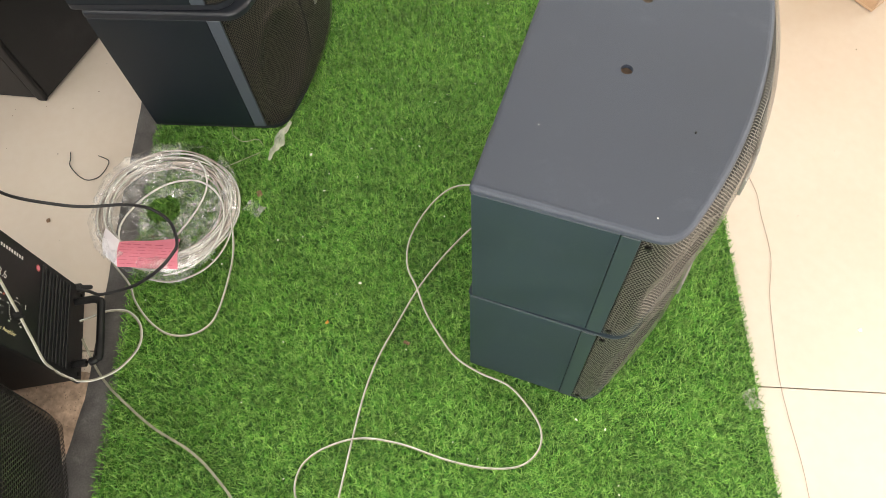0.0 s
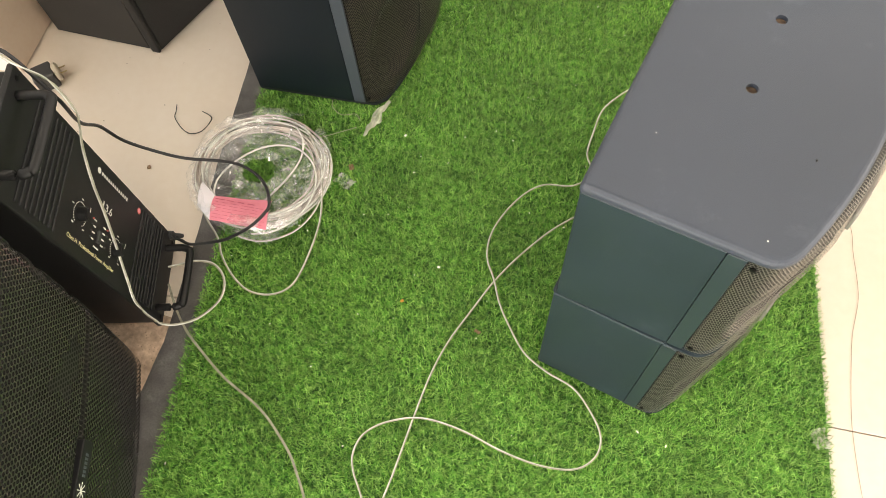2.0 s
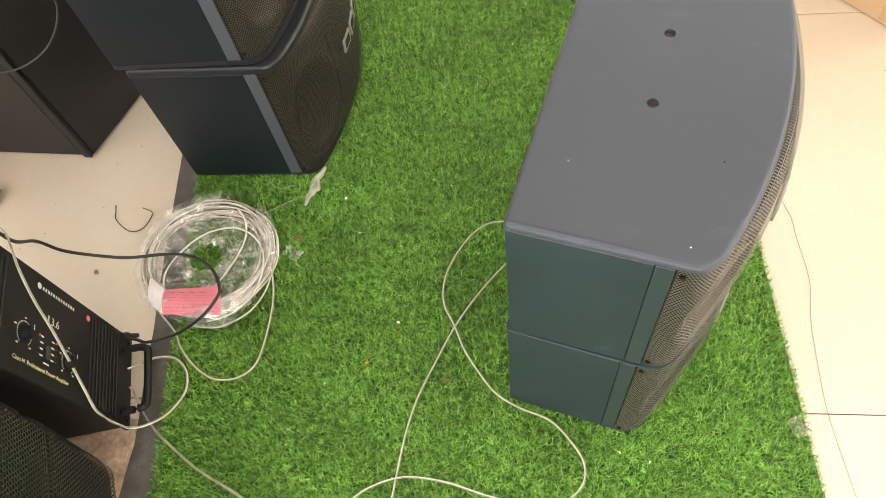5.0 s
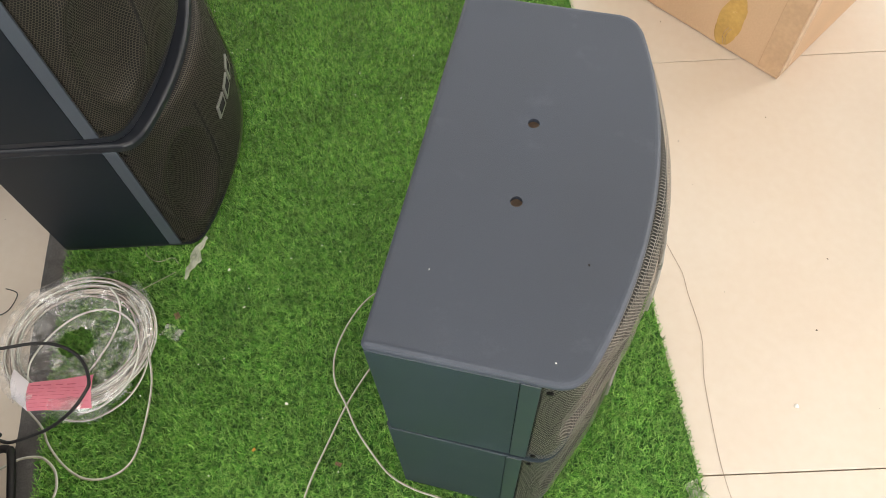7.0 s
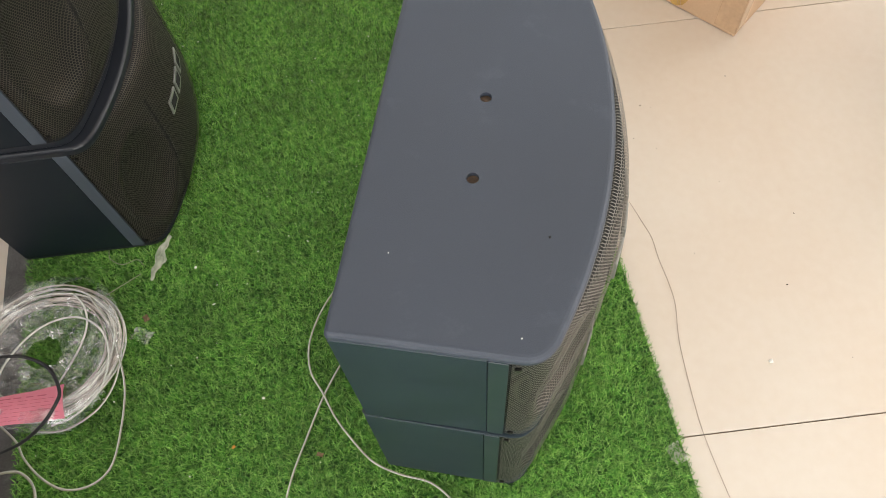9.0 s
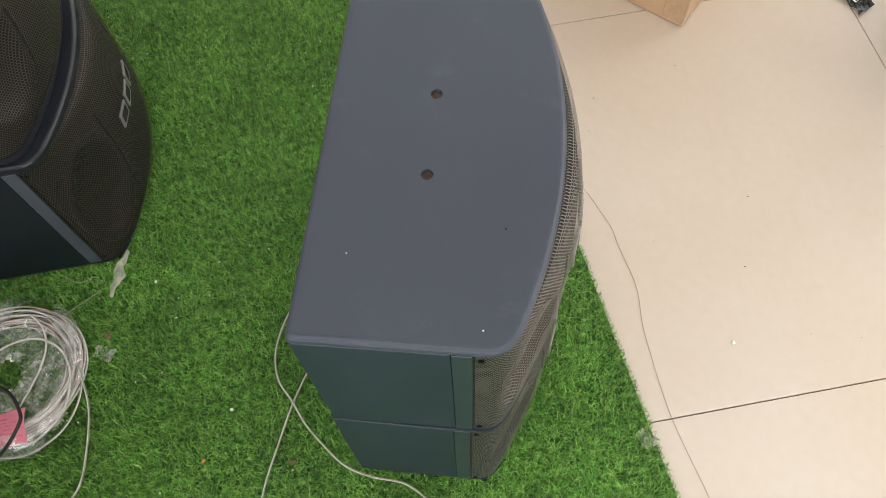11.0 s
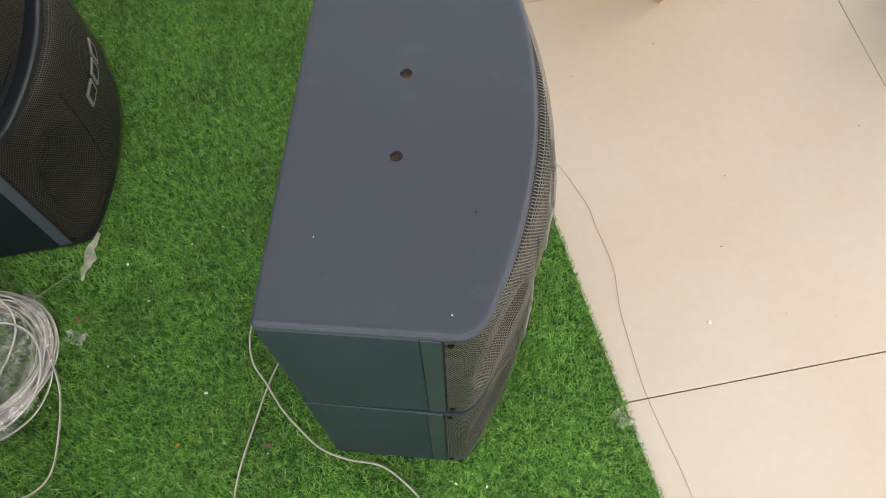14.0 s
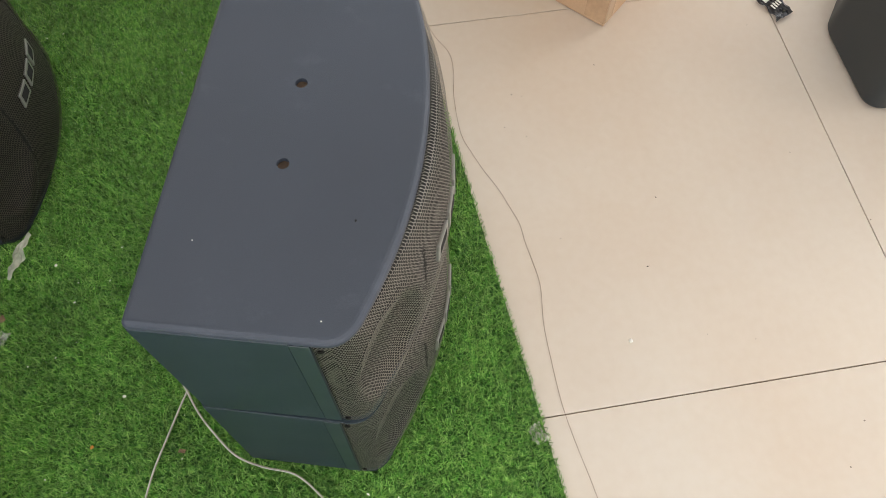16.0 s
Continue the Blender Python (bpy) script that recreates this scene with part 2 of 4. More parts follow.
def disc(r, h, m, seg=20, bevel=0.0, r2=None):
    bm = bmesh.new()
    bmesh.ops.create_cone(bm, cap_ends=True, segments=seg, radius1=r, radius2=r if r2 is None else r2, depth=h)
    if bevel:
        bmesh.ops.bevel(bm, geom=[e for e in bm.edges if abs(e.verts[0].co.z - e.verts[1].co.z) < 1e-6], offset=bevel,
                        segments=2, affect="EDGES")
    bmesh.ops.transform(bm, verts=bm.verts, matrix=m)
    return bm


def spline(points, step=6, closed=False):
    """Catmull-Rom curve through the points."""
    p = [Vector(q) for q in points]
    n = len(p)
    out = []
    for i in range(n if closed else n - 1):
        a, b, c, d = (p[(i + k) % n] if closed else p[min(max(i + k, 0), n - 1)] for k in (-1, 0, 1, 2))
        for j in range(step):
            t = j / step
            out.append(0.5 * ((2 * b) + (c - a) * t + (2 * a - 5 * b + 4 * c - d) * t * t + (3 * b - a - 3 * c + d) * t ** 3))
    if not closed:
        out.append(p[-1])
    return out


def sweep(path, r, sides=8, closed=False, offset=0.0):
    """Verts and faces of a tube along a path; offset shifts it sideways in plan."""
    verts, faces = [], []
    n = len(path)
    for i, c in enumerate(path):
        a = path[(i - 1) % n] if closed or i else path[0]
        b = path[(i + 1) % n] if closed or i < n - 1 else path[-1]
        t = (b - a).normalized()
        side = t.cross(Vector((0, 0, 1)))
        side = side.normalized() if side.length > 0.05 else t.cross(Vector((0, 1, 0))).normalized()
        up = side.cross(t)
        o = c + side * offset
        for k in range(sides):
            w = 2 * math.pi * k / sides
            verts.append(o + side * (r * math.cos(w)) + up * (r * math.sin(w)))
    for i in range(n if closed else n - 1):
        j = (i + 1) % n
        for k in range(sides):
            k2 = (k + 1) % sides
            faces.append((i * sides + k, i * sides + k2, j * sides + k2, j * sides + k))
    if not closed:
        faces.append(tuple(range(sides))[::-1])
        faces.append(tuple((n - 1) * sides + k for k in range(sides)))
    return verts, faces


def cable(name, points, r, mat, label, category="cable", twin=False, step=8, parent=None):
    path = spline(points, step)
    if not twin:
        v, f = sweep(path, r)
    else:
        v, f = sweep(path, r, offset=r * 0.95)
        v2, f2 = sweep(path, r, offset=-r * 0.95)
        f += [tuple(i + len(v) for i in q) for q in f2]
        v += v2
    ob = mesh_object(name, v, f, mat, parent, smooth=True)
    if twin:
        # darker second strand paints the contrast with the strand that catches light
        ob.data.materials.append(M_WIRE2)
        half = len(f) // 2
        ob.data.polygons.foreach_set("material_index", [0] * half + [1] * (len(f) - half))
    return tagged(ob, label, category) if parent is None else tagged(ob, label)


def lettering(body, size, mat, m, parent, name="lettering"):
    cu = bpy.data.curves.new("type", "FONT")
    cu.body, cu.size, cu.align_x, cu.extrude = body, size, "LEFT", 0.0001
    tmp = new("type", cu)
    bpy.context.view_layer.update()
    me = bpy.data.meshes.new_from_object(tmp.evaluated_get(bpy.context.evaluated_depsgraph_get()))
    bpy.data.objects.remove(tmp)
    me.materials.clear()
    me.materials.append(mat)
    ob = new(name, me)
    ob.parent = parent
    ob.matrix_local = m
    return ob


def perforated(shape, width, height, pitch, ratio, wide=None):
    """Sheet of hexagonal cells, each with an open hexagonal hole; shape(s, z) bends it; wide(s, z) opens slots in it."""
    verts, faces = [], []
    dx, dz = pitch, pitch * math.sqrt(3) / 2
    cols, rows = int(width / dx), int(height / dz)
    fx, fz = width / ((cols + 0.5) * dx), height / (rows * dz)
    r = pitch / math.sqrt(3)
    ring = [(math.sin(k * math.pi / 3), math.cos(k * math.pi / 3)) for k in range(6)]
    for j in range(rows):
        for i in range(cols):
            cx, cz = (i + 0.5 + 0.5 * (j % 2)) * dx, (j + 0.5) * dz
            b = len(verts)
            hole = 0.985 if wide and wide(cx * fx, cz * fz) else ratio
            for rad in (r * 1.003, r * hole):
                for a, c in ring:
                    verts.append(shape(min(max((cx + a * rad) * fx, 0), width), min(max((cz + c * rad) * fz, 0), height)))
            for k in range(6):
                k2 = (k + 1) % 6
                faces.append((b + k, b + k2, b + 6 + k2, b + 6 + k))
    return verts, faces


# ---- large structure ----
floor = tagged(new("floor"), "polished beige porcelain floor tiles with dark dirty joints", "floor", kind="structure")
part("screed", block(-1.3, 4.2, -2.2, 4.6, -0.12, -0.006), M_GROUT, floor, "dark grout bed")
tile_bm = block(-0.3991, 0.3991, -0.3991, 0.3991, -0.010, 0.0, 0.0008, 1)
first = None
for i in range(-4, 4):
    for j in range(-4, 5):
        if first is None:
            first = part("floor_tile", tile_bm, M_TILE, floor)
            ob = first
        else:
            ob = new("floor_tile", first.data)
            ob.parent = floor
        ob.location = (1.33 + 0.8 * i + 0.4, 0.664 + 0.8 * j + 0.4, random.uniform(-0.0004, 0.0))


def wall(name, boxes, mat, label):
    bm = bmesh.new()
    for b in boxes:
        t = block(*b)
        me = bpy.data.meshes.new("t")
        t.to_mesh(me)
        t.free()
        bm.from_mesh(me)
        bpy.data.meshes.remove(me)
    return tagged(part(name, bm, mat), label, "wall", kind="structure")


# the gap in the west wall is made up for the west fill lamp
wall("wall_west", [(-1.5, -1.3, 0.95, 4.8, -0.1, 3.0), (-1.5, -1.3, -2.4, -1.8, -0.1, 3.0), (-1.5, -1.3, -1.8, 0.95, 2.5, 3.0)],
     M_PAINT, "white painted plaster wall with an unseen opening added for fill light")
# south opening lies out of view, added for the rear fill lamp
wall("wall_south", [(-1.3, -1.1, -2.4, -2.2, -0.1, 3.0), (2.3, 4.2, -2.4, -2.2, -0.1, 3.0), (-1.1, 2.3, -2.4, -2.2, 2.65, 3.0)],
     M_PAINT, "white painted wall with a wide unseen opening added for fill light")
wall("wall_north", [(-1.3, -0.7, 4.6, 4.8, -0.1, 3.0), (3.5, 4.2, 4.6, 4.8, -0.1, 3.0), (-0.7, 3.5, 4.6, 4.8, 2.65, 3.0)],
     M_PAINT, "white painted wall with a wide shop opening")
wall("wall_east", [(4.2, 4.4, -2.4, -0.5, -0.1, 3.0), (4.2, 4.4, 3.7, 4.8, -0.1, 3.0), (4.2, 4.4, -0.5, 3.7, 2.65, 3.0)],
     M_PAINT, "white painted wall with a wide shop opening")
tagged(part("ceiling", block(-1.5, 4.4, -2.4, 4.8, 3.0, 3.15), M_PAINT), "white painted ceiling", "ceiling", kind="structure")
wall("wall_pier", [(-1.3, -0.832, 1.05, 3.2, 0.0, 3.0)], M_PAINT, "white plastered wall pier behind the loudspeakers")
pier = tagged(new("trim"), "beige tile cladding with a chipped edge on the wall pier", "wall tile", kind="structure")
for k in range(3):
    part("cladding_tile", block(-0.832, -0.820, 1.052 + 0.6 * k, 1.650 + 0.6 * k, 0.002, 1.2, 0.0015, 1), M_WALLT, pier)
tagged(part("ground", block(-60, 60, -60, 60, -0.3, -0.121), M_PAVE), "pale concrete ground outside the shop", "ground",
       kind="structure")

# ---- artificial grass mat ----
AX = math.degrees(math.atan2(0.082, 1.0))
MAT_M = pose(0.1905, 0.75, 0.0, 0, 0, AX)   # local x across the mat, local y along it
HALF = 0.494
mat = thing("artificial_grass_mat", MAT_M, "bright green artificial grass runner with black backing edge on tiles",
            "grass mat")
part("backing", block(-HALF, HALF, -1.6, 2.1, 0.0005, 0.005), M_BACK, mat, "dark green woven turf backing")


def edge_strip():
    verts, faces = [], []
    n = 900
    for i in range(n + 1):
        y = -1.6 + 3.7 * i / n
        w = 0.052 + 0.022 * min(1.0, max(0.0, (-0.12 - y) / 0.15)) + 0.004 * noise.noise(Vector((y * 3.1, 4.2, 0))) + 0.002 * noise.noise(Vector((y * 17, 1.2, 0)))
        for k in range(5):
            f = k / 4
            z = 0.003 + 0.0060 * abs(noise.noise(Vector((y * 20, f * 2.2, 7)))) * (1 - 0.5 * f) + 0.0025 * abs(noise.noise(Vector((y * 70, f * 5, 3)))) + 0.002 * f
            verts.append((-HALF + 0.006 - w * (1 - f), y, z if k else 0.0006))
    for i in range(n):
        for k in range(4):
            a = i * 5 + k
            faces.append((a, a + 1, a + 6, a + 5))
    return mesh_object("backing_edge", verts, faces, M_EDGE, mat, "black crinkled backing fabric edge", True)


edge_strip()


PRESSED = ((0.2583, 0.6750, -16.0, 0.188, 0.441), (-0.337, 1.092, 0.0, 0.232, 0.425))   # footprints on the mat


def turf(name, count, y0, y1, seed):
    rng = np.random.default_rng(seed)
    x = rng.uniform(-HALF - 0.001, HALF, count)
    y = rng.uniform(y0, y1, count)
    # gather blades into tufts in rows
    row = 0.0095
    x = np.round(x / row) * row * 0.3 + x * 0.7
    keep = np.ones(count, bool)
    for ox, oy, turn, wx, wy in PRESSED:
        c, sn = math.cos(radians(turn)), math.sin(radians(turn))
        gx, gy = MAT_M[0][3] + x * MAT_M[0][0] + y * MAT_M[0][1] - ox, MAT_M[1][3] + x * MAT_M[1][0] + y * MAT_M[1][1] - oy
        lx, ly = gx * c + gy * sn, -gx * sn + gy * c
        bowed = wx + 0.042 * (1 - (2 * ly / wy - 1) ** 2)
        keep &= ~((lx > 0.002) & (lx < bowed) & (ly > 0.002) & (ly < wy - 0.002))
    x, y = x[keep], y[keep]
    count = len(x)
    ang = rng.uniform(0, 2 * np.pi, count)
    lean = rng.uniform(0.45, 1.25, count)
    length = rng.uniform(0.010, 0.020, count)
    wid = rng.uniform(0.0007, 0.0013, count)
    d = np.stack([np.cos(ang), np.sin(ang)], 1)
    s = np.stack([-np.sin(ang), np.cos(ang)], 1)
    base = np.stack([x, y], 1)
    mid = base + d * (np.sin(lean * 0.6) * length * 0.55)[:, None]
    tip = mid + d * (np.sin(np.minimum(lean * 1.5, 1.7)) * length * 0.5)[:, None]
    tip[:, 0] = np.clip(tip[:, 0], -HALF - 0.008, HALF + 0.005)
    zb = np.full(count, 0.003)
    zm = zb + np.cos(lean * 0.6) * length * 0.55
    zt = zm + np.cos(np.minimum(lean * 1.5, 1.7)) * length * 0.5
    v = np.empty((count, 5, 3))
    for k, (p, z, w) in enumerate(((base, zb, -1), (base, zb, 1), (mid, zm, 0.9), (mid, zm, -0.9))):
        v[:, k, :2] = p + s * (wid * w * 0.5)[:, None]
        v[:, k, 2] = z
    v[:, 4, :2], v[:, 4, 2] = tip, zt
    me = bpy.data.meshes.new(name)
    me.vertices.add(count * 5)
    me.vertices.foreach_set("co", v.ravel())
    loops = (np.arange(count)[:, None] * 5 + np.array([0, 1, 2, 3, 3, 2, 4])).ravel()
    me.loops.add(count * 7)
    me.loops.foreach_set("vertex_index", loops.astype(np.int32))
    me.polygons.add(count * 2)
    starts = (np.arange(count)[:, None] * 7 + np.array([0, 4])).ravel()
    me.polygons.foreach_set("loop_start", starts.astype(np.int32))
    me.update(calc_edges=True)
    me.validate()
    me.materials.append(M_BLADE)
    ob = new(name, me)
    ob.parent = mat
    return tagged(ob, "dense short green plastic grass blades", kind="stuff")


turf("turf", 430000, -0.55, 1.15, 3)
turf("turf", 60000, -1.6, -0.55, 4)
turf("turf", 60000, 1.15, 2.1, 5)


# ---- loudspeakers with curved fronts ----
def front_outline(length, side, bulge, corner, inset=0.0, back=0.006, n=26):
    """Plan of the cabinet: flat back and sides, bowed front with rounded corners. Counter-clockwise from the back corner."""
    half = length / 2
    rad = (half * half + bulge * bulge) / (2 * bulge)
    pts = [(back, 0.0)]
    pts.append((side - corner, 0.0))

    def bow(y):
        return side + math.sqrt(rad * rad - (y - half) ** 2) - (rad - bulge)
    y1 = corner * 1.05
    p0, p1, p2 = Vector((side - corner, 0)), Vector((bow(0) - 0.001, 0.0)), Vector((bow(y1), y1))
    arc = [(1 - t) ** 2 * p0 + 2 * t * (1 - t) * p1 + t * t * p2 for t in [k / 6 for k in range(1, 7)]]
    pts += [tuple(q) for q in arc]
    for k in range(1, n):
        y = y1 + (length - 2 * y1) * k / n
        pts.append((bow(y), y))
    pts += [(q[0], length - q[1]) for q in reversed(arc)]
    pts += [(side - corner, length), (back, length)]
    for yc, w0 in ((length - back, 90), (back, 180)):
        pts += [(back + back * math.cos(radians(w0 + 22.5 * k)), yc + back * math.sin(radians(w0 + 22.5 * k))) for k in range(1 if w0 == 90 else 0, 5 if w0 == 90 else 4)]
    if inset:
        out = []
        m = len(pts)
        for i in range(m):
            a, b, c = Vector(pts[i - 1]), Vector(pts[i]), Vector(pts[(i + 1) % m])
            t = (c - a).normalized()
            out.append((b.x - t.y * inset, b.y + t.x * inset))
        pts = out
    return pts


def cap_mesh(outline_at, z0, z1, r, holes=(), hole_r=0.0, hole_depth=0.02, flip=False):
    """A cap with a rounded rim; holes are real recesses in its top."""
    bm = bmesh.new()
    rings = []
    levels = [(0.0, z0), (0.0, z1 - r)] + [(r * (1 - math.cos(a)), z1 - r + r * math.sin(a)) for a in (0.4, 0.8, 1.2, math.pi / 2)]
    for ins, z in levels:
        zz = z if not flip else z0 + z1 - z
        rings.append([bm.verts.new((x, y, zz)) for x, y in outline_at(ins)])
    for a, b in zip(rings, rings[1:]):
        for i in range(len(a)):
            j = (i + 1) % len(a)
            bm.faces.new((a[i], a[j], b[j], b[i]))
    bm.faces.new(rings[0][::-1])
    edges = []
    top = rings[-1]
    for i in range(len(top)):
        edges.append(bm.edges.get((top[i], top[(i + 1) % len(top)])))
    for hx, hy in holes:
        up = [bm.verts.new((hx + hole_r * math.cos(w), hy + hole_r * math.sin(w), z1)) for w in
              [2 * math.pi * k / 20 for k in range(20)]]
        lo = [bm.verts.new((v.co.x, v.co.y, z1 - hole_depth * 0.5)) for v in up]
        for i in range(20):
            j = (i + 1) % 20
            edges.append(bm.edges.new((up[i], up[j])))
        for i in range(20):
            j = (i + 1) % 20
            bm.faces.new((up[i], up[j], lo[j], lo[i]))
    bmesh.ops.triangle_fill(bm, edges=edges, use_beauty=True)
    return bm


def bowed_speaker(name, m, length, height, side, bulge, corner, panel, trim_end, pitch, label, group, holes=(), trim_mat=M_TRIM, side_mat=M_SIDE, cap_mat=M_VINYL, foot_mat=None, grille_mat=M_GRILLE, badge_at=-0.015, cap=0.013, foot=0.005, lip=0.0055):
    sp = thing(name, m, label, "loudspeaker", group)
    grille_bulge = 0.028

    def outline(ins):
        return front_outline(length, side, bulge, corner, ins)
    # cabinet body, set back behind the grille
    bm = bmesh.new()
    rim = front_outline(length, side - 0.036, bulge, corner, 0.0045)
    lo = [bm.verts.new((x, y, foot - 0.002)) for x, y in rim]
    hi = [bm.verts.new((x, y, height - cap + 0.002)) for x, y in rim]
    for i in range(len(lo)):
        j = (i + 1) % len(lo)
        bm.faces.new((lo[i], lo[j], hi[j], hi[i]))
    bm.faces.new(lo[::-1])
    bm.faces.new(hi)
    part("cabinet", bm, M_CLOTH, sp, "black inner cabinet with speaker cloth")
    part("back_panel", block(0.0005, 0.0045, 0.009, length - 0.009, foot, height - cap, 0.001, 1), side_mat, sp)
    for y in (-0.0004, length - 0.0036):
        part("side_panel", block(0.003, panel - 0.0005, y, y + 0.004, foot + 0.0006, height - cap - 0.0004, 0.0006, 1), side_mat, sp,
             "dark side panel")
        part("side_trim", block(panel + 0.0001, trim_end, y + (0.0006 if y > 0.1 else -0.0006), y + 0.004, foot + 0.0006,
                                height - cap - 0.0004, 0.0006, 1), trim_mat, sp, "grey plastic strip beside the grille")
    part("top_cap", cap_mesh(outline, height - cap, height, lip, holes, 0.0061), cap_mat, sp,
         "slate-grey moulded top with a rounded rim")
    part("bottom_cap", cap_mesh(outline, 0.0, foot, min(0.003, foot * 0.5), flip=True), foot_mat or cap_mat, sp)
    for hx, hy in holes:
        part("screw_hole", disc(0.0062, 0.002, pose(hx, hy, height - 0.0062), 20), M_WOOD, sp, "brown raw board in an open fixing hole")
    # grille sheet
    z0, z1 = foot, height - cap
    ring = front_outline(length, side, bulge, corner, 0.0010, n=60)
    run = [Vector(p) for p in ring if p[0] > trim_end - 0.02]
    run[0], run[-1] = Vector((trim_end + 0.0005, 0.0006)), Vector((trim_end + 0.0005, length - 0.0006))
    cum = [0.0]
    for a, b in zip(run, run[1:]):
        cum.append(cum[-1] + (b - a).length)
    total = cum[-1]
    cs = np.array(cum)
    rx, ry = np.array([p.x for p in run]), np.array([p.y for p in run])

    tx, ty = np.gradient(rx, cs), np.gradient(ry, cs)
    tall = z1 - z0
    wrap = float(np.interp(0.0535, ry, cs))   # run of the sheet to the middle of the dish

    def shape(s, z, back=0.0):
        x, y = float(np.interp(s, cs, rx)), float(np.interp(s, cs, ry))
        nx, ny = float(np.interp(s, cs, ty)), -float(np.interp(s, cs, tx))
        k = 1 / max(1e-6, math.hypot(nx, ny))
        v = min(max(z / tall, 0), 1)
        u = min(max(y / length, 0), 1)
        b = math.sin(math.pi * min(max((u - 0.02) / 0.96, 0), 1)) ** (1.35 - 0.8 * u)
        bow = grille_bulge * b * math.sin(math.pi * v) ** 0.38
        dent = back
        for run in (s, total - s):
            e = ((run - wrap - 0.020 * (v - 0.47)) / 0.052) ** 2 + ((v - 0.47) / 0.33) ** 2
            if e < 1:
                dent += 0.0150 * (1 - e ** 1.8)
            elif e < 1.6:
                dent -= 0.0022 * math.sin(math.pi * (e - 1) / 0.6)
        return (x + bow - nx * k * dent, y - ny * k * dent, z0 + z)

    def slot(s, z):
        y, v = float(np.interp(s, cs, ry)), z / tall
        line = 0.247 + 0.055 * (v - 0.25)
        return 0.24 < v < 0.84 and min(abs(y / length - line), abs(1 - y / length - line)) * length < pitch * 0.60
    v, f = perforated(shape, total, tall, pitch, 0.75, slot)
    mesh_object("grille", v, f, grille_mat, sp, "bowed perforated steel grille with oval dishes")
    cv, cf = [], []
    for i in range(121):
        for j in range(31):
            cv.append(shape(0.002 + (total - 0.004) * i / 120, tall * j / 30, 0.0042))
    for i in range(120):
        for j in range(30):
            a = i * 31 + j
            cf.append((a, a + 31, a + 32, a + 1))
    mesh_object("grille_cloth", cv, cf, M_CLOTH, sp, "black cloth behind the grille", True)
    for y in (0.006, length - 0.006):
        for z in (z0 + 0.012, z1 - 0.012):
            d = -1 if y < 0.1 else 1
            part("screw", disc(0.0035, 0.003, pose(trim_end + 0.008, y + d * 0.0063, z, 90), 10, 0.0008), M_SCREW, sp)
    # badge of three raised shapes on the middle of the grille
    mid, zc = length / 2 + badge_at, height * 0.58 - z0
    for k in (-1, 0, 1):
        run = float(np.interp(mid + k * 0.042, ry, cs))
        p, up, on = (Vector(shape(r, z)) for r, z in ((run, zc), (run, zc + 0.008), (run + 0.008, zc)))
        zt, yt = (up - p).normalized(), (on - p).normalized()
        xt = yt.cross(zt).normalized()
        seat = Matrix((xt, yt, xt.cross(yt))).transposed().to_4x4()
        seat.translation = p + xt * 0.0010
        bm = block(-0.003, 0.0010, -0.0170, 0.0170, -0.0115, 0.0115, 0.0012, 2)
        inner = block(-0.003, 0.0013, -0.0130, 0.0125, -0.0080, 0.0080, 0.001, 1)
        for vtx in (*bm.verts, *inner.verts):
            vtx.co.y += vtx.co.z * 0.25
        part("badge_shape", bm, M_CHROME, sp, "raised silver badge piece").matrix_local = seat
        part("badge_inlay", inner, M_CLOTH, sp).matrix_local = seat
    return sp


MAIN = dict(length=0.441, height=0.259, side=0.195, bulge=0.0435, corner=0.022, panel=0.144, trim_end=0.1625, pitch=0.0037, trim_mat=M_TRIMD, foot=0.0012)
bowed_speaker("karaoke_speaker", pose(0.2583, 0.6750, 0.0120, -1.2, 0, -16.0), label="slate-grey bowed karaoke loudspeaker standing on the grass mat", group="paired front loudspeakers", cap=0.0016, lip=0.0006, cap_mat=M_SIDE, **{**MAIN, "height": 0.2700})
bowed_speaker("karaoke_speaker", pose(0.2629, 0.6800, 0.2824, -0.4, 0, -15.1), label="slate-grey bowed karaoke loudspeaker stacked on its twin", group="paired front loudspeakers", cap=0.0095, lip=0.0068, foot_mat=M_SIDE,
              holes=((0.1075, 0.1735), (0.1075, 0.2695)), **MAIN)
REAR = dict(length=0.425, height=0.292, side=0.240, bulge=0.046, corner=0.024, panel=0.188, trim_end=0.209, pitch=0.0038, trim_mat=M_TRIML, side_mat=M_SIDER, cap_mat=M_CAPR, grille_mat=M_GRILLER, badge_at=-0.002, foot=0.008)
bowed_speaker("karaoke_speaker", pose(-0.337, 1.092, 0.012, 0, 0, 0), label="dark bowed karaoke loudspeaker with brown grille at the mat's edge", group="stacked rear loudspeakers", **REAR)
bowed_speaker("karaoke_speaker", pose(-0.352, 1.094, 0.3042, 0, 0, 1.2), label="dark bowed karaoke loudspeaker lying askew on another", group="stacked rear loudspeakers", **{**REAR, "foot": 0.012})


